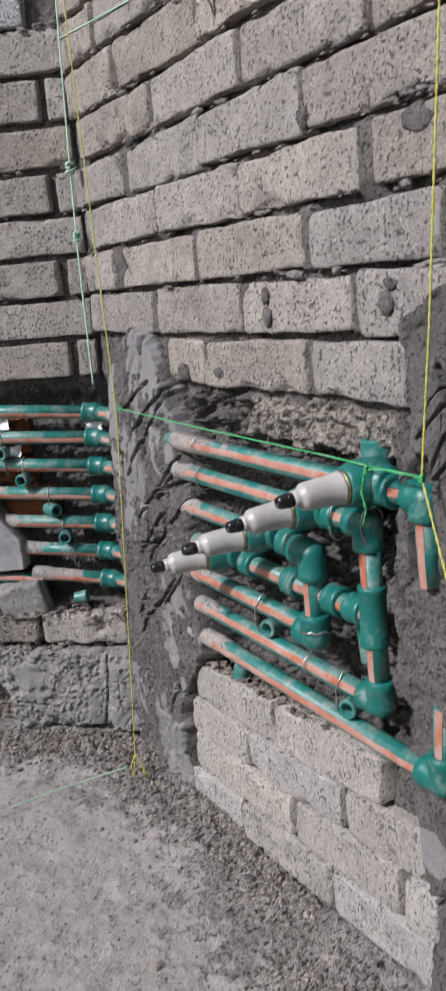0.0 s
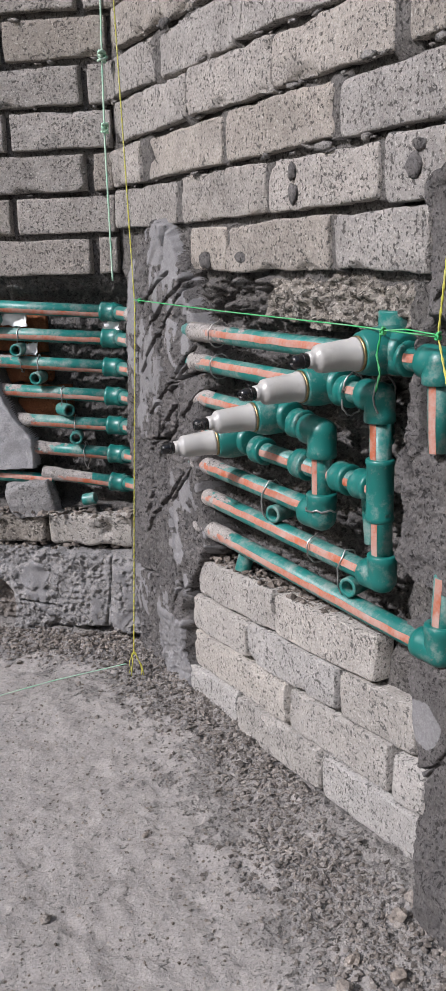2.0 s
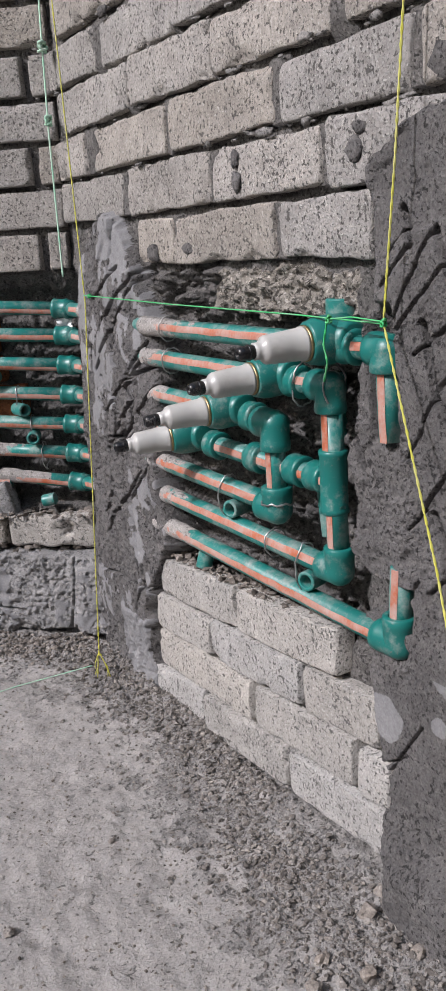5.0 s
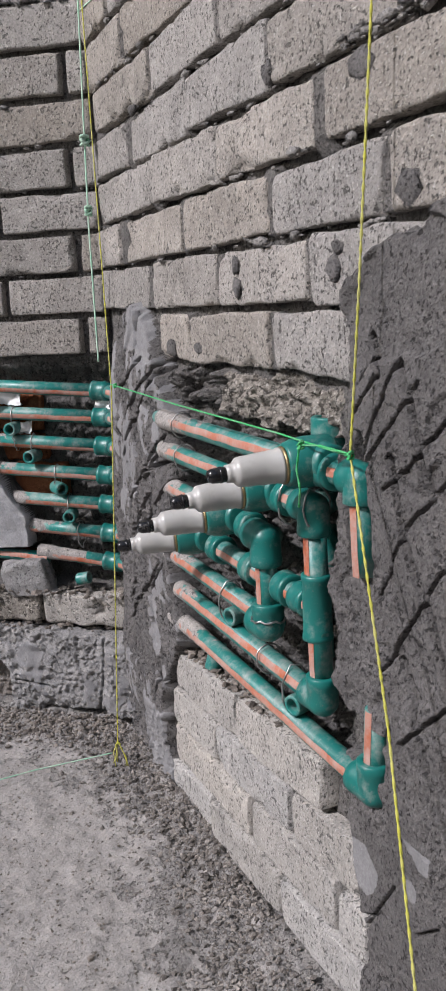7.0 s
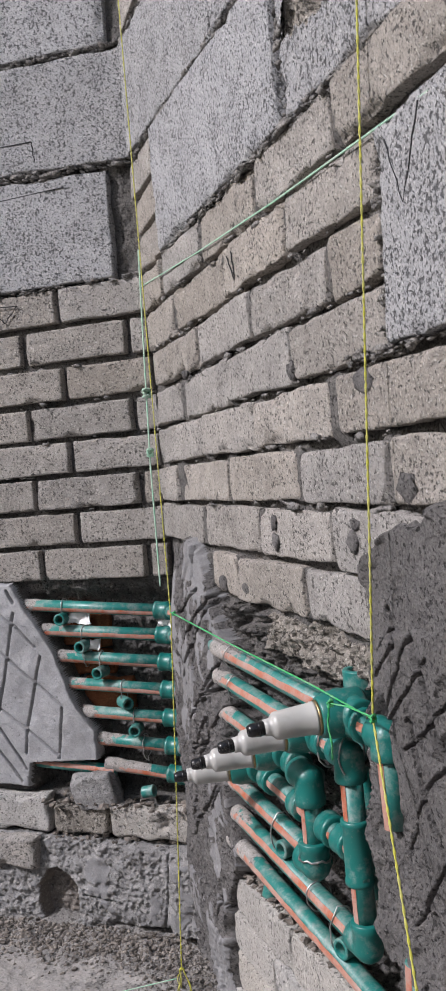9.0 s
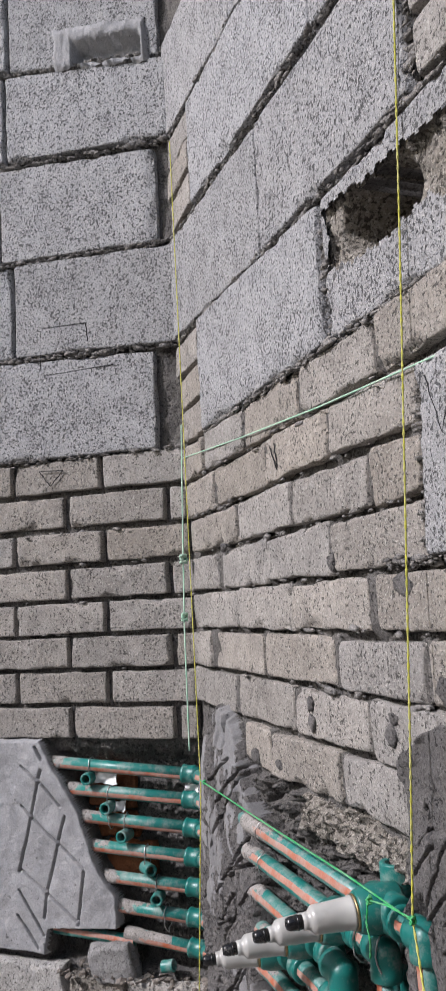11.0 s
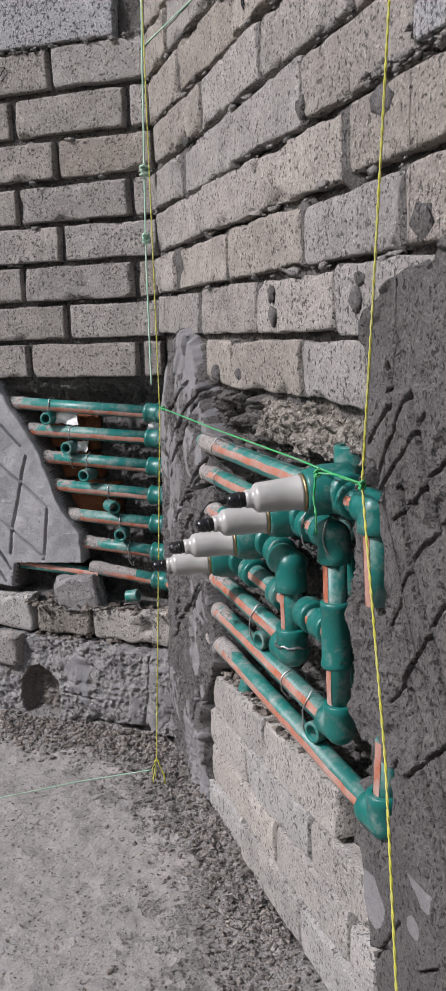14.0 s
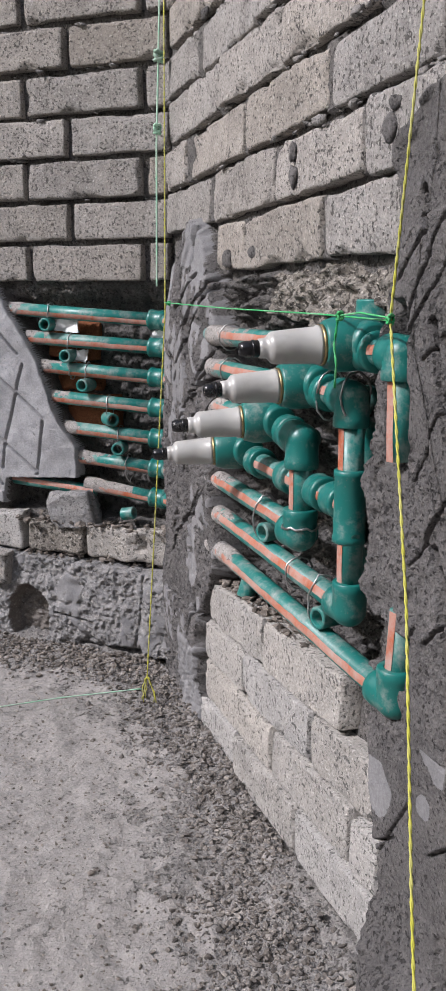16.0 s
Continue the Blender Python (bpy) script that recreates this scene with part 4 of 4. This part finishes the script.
cord("pale_string", [on_right(0.02, 0.006, 1.276), on_right(0.374, 0.003, 1.247), on_right(0.696, 0.003, 1.224), on_right(1.06, 0.003, 1.205)], 0.0012, PALE, "pale green line laid along a mortar joint", False)
cord("pale_string", [(-0.55, 0.535, 0.006), (-0.362, 0.537, 0.007), (-0.226, 0.538, 0.010), (-0.092, 0.520, 0.016)], 0.0011, PALE, "thin pale line lying on the dusty floor", False)


def knot(p, size, mat, seed):
    rnd = random.Random(seed)
    pts = []
    for k in range(40):
        q = k * 0.8
        pts.append(Vector(p) + Vector((math.sin(q * 1.1), math.cos(q), math.sin(q * 0.63))) * size * rnd.uniform(0.6, 1.0))
    return sweep(pts, size * 0.28, 6)


for q, (p, s, mat) in enumerate((((-0.040, -0.226, 0.656), 0.004, LIME), ((-0.050, 0.470, 0.671), 0.0035, LIME), ((-0.020, 0.646, 1.069), 0.009, PALE), ((-0.024, 0.642, 0.955), 0.008, PALE), ((-0.054, -0.160, 0.658), 0.004, LIME))):
    lone("string_knot", knot(p, s, mat, q), mat, "small knot tied in a mason's line", "knot", "knots in the lines")
tail = []
for q in range(5):
    rnd = random.Random(q)
    top = Vector((-0.088, 0.491, 0.050))
    tail.append(sweep([top + Vector((0.012 * math.sin(q * 1.9) * t + rnd.uniform(-0.002, 0.002), 0.012 * math.cos(q * 2.3) * t, -0.046 * t + 0.012 * math.sin(3 * t))) for t in [k / 8 for k in range(9)]], 0.0010, 6))
lone("string_tail", join(*tail), YELLOW, "frayed yellow string tail touching the floor", "string")
lone("string_tail", sweep([(-0.150, -0.520, 0.12), (-0.152, -0.528, 0.105), (-0.160, -0.545, 0.09), (-0.172, -0.562, 0.075)], 0.0045, 8), YELLOW, "thick knotted end of the yellow string", "string")


# ---- scraps in the chase ----
def scrap(put, v, h, z, wide, tall, seed):
    rnd = random.Random(seed)
    verts, faces = [], []
    for layer in (0.0, 0.0012):
        for a in range(6):
            for b in range(4):
                verts.append(put(v + wide * (a / 5 - 0.5) + rnd.uniform(-0.002, 0.002), h - layer + 0.006 * math.sin(a * 1.3 + b + seed), z + tall * (b / 3 - 0.5) * (1 - 0.25 * a / 5) + rnd.uniform(-0.002, 0.002)))
    for base_ in (0, 24):
        for a in range(5):
            for b in range(3):
                faces.append((base_ + a * 4 + b, base_ + a * 4 + b + 4, base_ + a * 4 + b + 5, base_ + a * 4 + b + 1))
    rim = [a * 4 for a in range(6)] + [20 + b for b in (1, 2, 3)] + [a * 4 + 3 for a in range(4, -1, -1)] + [2, 1]
    for q in range(len(rim)):
        r0, r1 = rim[q], rim[(q + 1) % len(rim)]
        faces.append((r0, r1, r1 + 24, r0 + 24))
    return verts, faces


for q, (v, h, z, wd, tl) in enumerate(((0.216, -0.014, 0.630, 0.052, 0.028), (0.019, -0.010, 0.617, 0.030, 0.018), (0.188, -0.014, 0.573, 0.026, 0.024))):
    lone("paper_scrap", scrap(on_left, v, h, z, wd, tl, q), PAPER, "crumpled white paper scrap stuck behind the pipes", "paper scrap", "paper scraps in the chase")
CHUNK = Vector(on_left(0.200, 0.006, 0.279))
v, f = lump((0, 0, 0), (1, 1, 1), 5, 0.10, 4)
square = [Vector([math.copysign(min(abs(c) * 1.45, 1.0 - 0.05 * math.sin(9 * p[(k + 1) % 3])), c) for k, c in enumerate(p)]) for p in v]
lone("mortar_chunk", ([tuple(CHUNK + ALONG * (p.x * 0.046 + 0.010 * p.z) + OUT * (p.y * 0.022) + Vector((0, 0, p.z * 0.034 - 0.006 * p.x))) for p in square], f), FOOTING, "grey broken mortar chunk resting on the ledge", "rubble")


# ---- stones and crumbs on the floor ----
for q, (x, y, s) in enumerate(((-0.416, -0.013, 0.0095), (-0.065, -0.222, 0.014), (-0.145, -0.244, 0.011), (-0.175, -0.271, 0.013), (-0.253, 0.070, 0.006), (-0.119, -0.289, 0.012), (-0.147, -0.300, 0.009), (-0.032, -0.208, 0.012), (-0.170, -0.306, 0.013), (-0.10, -0.34, 0.014), (-0.06, -0.30, 0.012))):
    s *= 0.78
    lone("stone", lump((x, y, floor_at(x, y) + s * 0.35), (s, s * 0.85, s * 0.72), 60 + q, 0.28, 2), RUBBLE, "small grey stone lying on the dusty floor", "stone", "stones on the floor", True)


def crumbs(count, seed, place, low, high, stretch=(1.0, 1.0, 1.0)):
    rnd = random.Random(seed)
    bm = bmesh.new()
    bmesh.ops.create_icosphere(bm, subdivisions=1, radius=1.0)
    ball = np.array([tuple(v.co) for v in bm.verts])
    tris = np.array([[v.index for v in f.verts] for f in bm.faces])
    bm.free()
    V, F = [], []
    gen = np.random.default_rng(seed)
    for k in range(count):
        x, y, z, s = place(rnd)
        size = s * (low + (high - low) * rnd.random() ** 2.5)
        shape = ball * (1 + 0.38 * gen.standard_normal((len(ball), 1))) * np.array([1, rnd.uniform(0.7, 1.1), rnd.uniform(0.5, 0.9)])
        V.append(shape * size * stretch + np.array([x, y, z + size * 0.25]))
        F.append(tris + k * len(ball))
    return np.concatenate(V).tolist(), np.concatenate(F).tolist()


def by_long_wall(rnd):
    y = rnd.uniform(-0.62, 0.62)
    x = -0.012 - abs(rnd.gauss(0, 0.055)) - (0.10 * rnd.random() if y < 0 else 0)
    return x, y, floor_at(x, y), 1.0


def by_short_wall(rnd):
    v, h = rnd.uniform(-0.02, 0.50), 0.05 + abs(rnd.gauss(0, 0.05))
    p = on_left(v, h, 0)
    return p[0], p[1], floor_at(p[0], p[1]), 1.0


def anywhere(rnd):
    x, y = rnd.uniform(-0.75, -0.03), rnd.uniform(-0.5, 0.60)
    return x, y, floor_at(x, y), 0.7


def on_ledge(rnd):
    v = rnd.uniform(-0.01, 0.34)
    p = on_left(v, rnd.uniform(-0.03, 0.045), 0)
    return p[0], p[1], rnd.choice((0.254, 0.186)), 1.0


def in_cavity(rnd):
    u = rnd.uniform(0.32, 0.78)
    p = on_right(u, rnd.uniform(-0.03, 0.012), 0)
    return p[0], p[1], 0.262 + 0.05 * (u - 0.32), 1.0


for name, count, place, low, high, label in (("mortar_crumbs", 9000, by_long_wall, 0.0007, 0.0044, "grey mortar crumbs heaped along the wall"), ("mortar_crumbs", 3200, by_short_wall, 0.0008, 0.0052, "grey mortar crumbs below the pipe chase"), ("grit", 7000, anywhere, 0.0006, 0.0032, "fine grit scattered over the dusty floor"), ("ledge_rubble", 260, on_ledge, 0.002, 0.009, "pale rubble on the brick ledge"), ("chase_rubble", 420, in_cavity, 0.0015, 0.007, "mortar crumbs lying under the pipes")):
    v, f = crumbs(count, len(label), place, low, high)
    tagged(new(name, as_mesh(name, v, f, RUBBLE, True)), label, "rubble", kind="stuff")


# ---- mortar squeezed out of the bed joints ----
def squeeze(put, lines, seed, low, high):
    rnd = random.Random(seed)
    spots = []
    for u0, z0, u1, z1, amount in lines:
        run = math.hypot(u1 - u0, z1 - z0)
        for k in range(int(run * amount)):
            t = rnd.random()
            spots.append((u0 + (u1 - u0) * t, z0 + (z1 - z0) * t + rnd.gauss(0, 0.0028)))
    it = iter(spots)

    def place(r):
        u, z = next(it)
        p = put(u, r.uniform(-0.008, 0.002), z)
        return p[0], p[1], p[2], 1.0
    return crumbs(len(spots), seed, place, low, high, (0.7, 2.0, 0.8) if put is on_right else (1.5, 1.3, 0.8))


LONG_BEDS = [(0.0, m + 0.036, 0.93, m + 0.036, 26) for m in (0.820, 0.893, 0.966, 1.038, 1.112, 1.187)] + [(0.16, 1.300, 1.1, 1.294, 320), (0.0, 1.528, 0.72, 1.498, 320), (0.73, 1.494, 1.1, 1.490, 340), (0.0, 1.752, 0.9, 1.716, 300), (0.0, 1.978, 0.8, 1.945, 260),
             (0.730, 1.30, 0.740, 1.48, 200), (0.975, 1.51, 0.978, 1.70, 300), (0.932, 1.01, 0.934, 1.21, 160), (0.84, 1.008, 1.1, 1.010, 320)]
SHORT_BEDS = [(0.0, m + 0.034, 0.5, m + 0.036, 16) for m in (0.820, 0.893, 0.966, 1.038, 1.112)] + [(0.0, 1.304, 0.5, 1.312, 220), (0.0, 1.524, 0.5, 1.552, 380), (0.0, 1.752, 0.5, 1.779, 340), (0.0, 1.980, 0.5, 2.022, 340), (0.0, 2.19, 0.5, 2.26, 300)]
for put, lines, seed_ in ((on_right, LONG_BEDS, 501), (on_left, SHORT_BEDS, 502)):
    v, f = squeeze(put, lines, seed_, 0.0020, 0.0085)
    tagged(new("squeezed_mortar", as_mesh("squeezed_mortar", v, f, LOOSE)), "rough mortar squeezed from the bed joints", "mortar", kind="stuff")


# ---- bricks and blocks, each a piece of its wall ----
def lay(parent, put, name, u0, u1, lo, hi, front, seed, mat, **more):
    verts, faces = face_slab(put, u0, u1, lo, hi, front, seed, **more)
    ob = new(name, as_mesh(name, verts, faces, mat))
    ob.parent = parent
    return ob


seed = 400
for row, (mid, tall, cuts) in enumerate(zip(MID, TALL, LONG)):
    for u0, u1 in zip(cuts[::2], cuts[1::2]):
        seed += 1
        j = [random.Random(seed * 3 + q).uniform(-0.0035, 0.0035) for q in range(4)]
        lay(wall_long, on_right, "brick", u0, u1, (mid - tall / 2 + j[0], mid - tall / 2 + j[1]), (mid + tall / 2 + j[2], mid + tall / 2 + j[3]), 0.001, seed, BRICK, wear=1.3)
lay(wall_long, on_right, "block", 0.938, 1.160, (1.012, 1.016), (1.214, 1.216), 0.004, 701, BLOCK, step=0.012)

# large blocks above; one has a broken shell with an open cell behind
def broken_shell(u, z):
    return float(inside(np.array(u), np.array(z), BREAK)) + 0.004 * math.sin(u * 230) * math.sin(z * 310) > 0


for q, (u0, u1, a0, a1, b0, b1, hollow) in enumerate((
        (0.165, 0.722, 1.306, 1.302, 1.520, 1.490, None), (0.738, 1.160, 1.300, 1.296, 1.488, 1.484, broken_shell),
        (-0.004, 0.515, 1.536, 1.506, 1.748, 1.716, None), (0.527, 0.966, 1.508, 1.500, 1.714, 1.696, None),
        (0.170, 0.735, 1.752, 1.728, 1.962, 1.936, None), (0.746, 1.180, 1.726, 1.712, 1.934, 1.920, None),
        (-0.004, 0.430, 1.990, 1.960, 2.200, 2.170, None), (0.442, 0.880, 1.958, 1.940, 2.168, 2.150, None),
        (0.170, 0.640, 2.215, 2.190, 2.420, 2.400, None))):
    lay(wall_long, on_right, "block", u0, u1, (a0, a1), (b0, b1), 0.004, 720 + q, BLOCK, step=0.004 if hollow else 0.012, hollow=hollow, back=0.05 if hollow else 0.03)
for q, (u0, u1, z0, z1) in enumerate(((0.0, 0.150, 1.308, 1.370), (0.0, 0.150, 1.379, 1.440), (0.0, 0.150, 1.449, 1.512), (0.0, 0.155, 1.765, 1.828), (0.0, 0.155, 1.838, 1.900), (0.0, 0.155, 1.910, 1.972),
                                      (0.985, 1.21, 1.508, 1.568), (0.985, 1.21, 1.580, 1.640), (0.985, 1.21, 1.652, 1.700))):
    lay(wall_long, on_right, "brick", u0, u1, (z0, z0), (z1, z1), 0.001, 760 + q, BRICK)
# lower courses, set a little proud; their paler colour has sunlight painted in
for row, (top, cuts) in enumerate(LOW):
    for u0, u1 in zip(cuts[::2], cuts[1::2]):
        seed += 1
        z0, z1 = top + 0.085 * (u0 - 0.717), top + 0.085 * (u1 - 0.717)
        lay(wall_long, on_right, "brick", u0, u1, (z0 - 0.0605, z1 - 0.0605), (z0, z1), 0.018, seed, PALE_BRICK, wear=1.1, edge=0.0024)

SHORT_ODD, SHORT_EVEN = [-0.004, 0.032, 0.050, 0.278, 0.291, 0.515, 0.527, 0.750], [-0.004, 0.186, 0.199, 0.412, 0.424, 0.650]
for row, (mid, tall) in enumerate(zip(MID, TALL)):
    cuts = SHORT_EVEN if row % 2 else SHORT_ODD
    for v0, v1 in zip(cuts[::2], cuts[1::2]):
        seed += 1
        m = mid - 0.003 + 0.012 * max(0, row - 4) / 4
        rise = 0.014 * max(0, row - 3) / 4
        lay(wall_short, on_left, "brick", v0, v1, (m - tall / 2 + rise * v0, m - tall / 2 + rise * v1), (m + tall / 2 + rise * v0, m + tall / 2 + rise * v1), 0.001, seed, BRICK)
def pocket_mouth(v, z):
    return abs(v - 0.137) < 0.088 and abs(z - 2.231 - 0.16 * (v - 0.155)) < 0.028


for q, (v0, v1, z0, z1) in enumerate(((0.03, 0.20, 2.452, 2.515), (0.212, 0.43, 2.470, 2.530), (0.01, 0.13, 2.525, 2.59), (0.145, 0.36, 2.54, 2.60))):
    lay(wall_short, on_left, "brick", v0, v1, (z0, z0 + 0.01), (z1, z1 + 0.01), 0.001, 780 + q, BRICK)
for q, (v0, v1, a0, a1, b0, b1) in enumerate(((0.056, 0.455, 1.308, 1.318, 1.517, 1.545), (0.467, 0.86, 1.318, 1.33, 1.545, 1.56), (-0.004, 0.397, 1.531, 1.555, 1.744, 1.770), (0.410, 0.81, 1.555, 1.57, 1.770, 1.79), (0.034, 0.432, 1.759, 1.786, 1.968, 2.010),
                                              (0.444, 0.84, 1.79, 1.81, 2.012, 2.03), (-0.004, 0.408, 1.990, 2.028, 2.172, 2.238), (0.420, 0.82, 2.03, 2.05, 2.24, 2.26), (0.410, 0.80, 2.262, 2.29, 2.46, 2.50), (0.012, 0.398, 2.188, 2.252, 2.430, 2.462))):
    lay(wall_short, on_left, "block", v0, v1, (a0, a1), (b0, b1), 0.004, 800 + q, BLOCK, step=0.006 if 1.98 < a0 < 2.2 else 0.012, hollow=pocket_mouth if 1.98 < a0 < 2.2 else None)
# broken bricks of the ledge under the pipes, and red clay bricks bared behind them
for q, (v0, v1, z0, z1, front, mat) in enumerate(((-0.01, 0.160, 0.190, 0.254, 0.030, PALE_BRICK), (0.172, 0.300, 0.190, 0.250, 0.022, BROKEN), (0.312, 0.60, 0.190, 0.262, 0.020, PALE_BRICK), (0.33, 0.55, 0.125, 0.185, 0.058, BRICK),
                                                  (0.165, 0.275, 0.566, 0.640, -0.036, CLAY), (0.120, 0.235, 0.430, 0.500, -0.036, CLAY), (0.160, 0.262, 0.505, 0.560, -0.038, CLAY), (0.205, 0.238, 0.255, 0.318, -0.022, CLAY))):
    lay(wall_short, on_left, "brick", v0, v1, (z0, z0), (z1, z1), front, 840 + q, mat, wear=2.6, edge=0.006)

# ---- pencil marks left by the masons ----
for put, parent, lines in ((on_left, wall_short, ((0.330, 1.612, 0.215, 1.606), (0.330, 1.606, 0.335, 1.500), (0.215, 1.606, 0.212, 1.565), (0.362, 1.502, 0.150, 1.502), (0.345, 1.288, 0.285, 1.284), (0.345, 1.288, 0.318, 1.252), (0.285, 1.284, 0.318, 1.252))),
                           (on_right, wall_long, ((0.512, 1.205, 0.535, 1.168), (0.530, 1.208, 0.537, 1.172), (0.960, 1.195, 0.985, 1.130), (1.020, 1.205, 0.985, 1.130)))):
    for a0, z0, a1, z1 in lines:
        pts = [put(a0 + (a1 - a0) * t / 6 + 0.0012 * math.sin(t * 2.1), 0.0045, z0 + (z1 - z0) * t / 6) for t in range(7)]
        ob = new("pencil_line", as_mesh("pencil_line", *[list(q) for q in sweep(pts, 0.0010, 5)], GRAPHITE))
        ob.parent = parent

# dabs of mortar left on the faces of single bricks
for q, (u, z, wide, tall) in enumerate(((0.834, 0.838, 0.010, 0.007), (0.826, 0.818, 0.012, 0.013), (0.600, 0.834, 0.006, 0.012), (0.600, 0.808, 0.008, 0.014), (0.47, 0.735, 0.020, 0.008), (0.36, 0.730, 0.018, 0.012), (0.70, 1.020, 0.010, 0.014), (0.25, 1.075, 0.016, 0.008), (0.88, 0.985, 0.022, 0.012), (0.95, 0.875, 0.020, 0.014))):
    v, f = lump((-0.002, 0.686 - u, z), (0.0045, wide, tall), 900 + q, 0.3, 2)
    ob = new("mortar_dab", as_mesh("mortar_dab", v, f, SCRATCH))
    ob.parent = wall_long
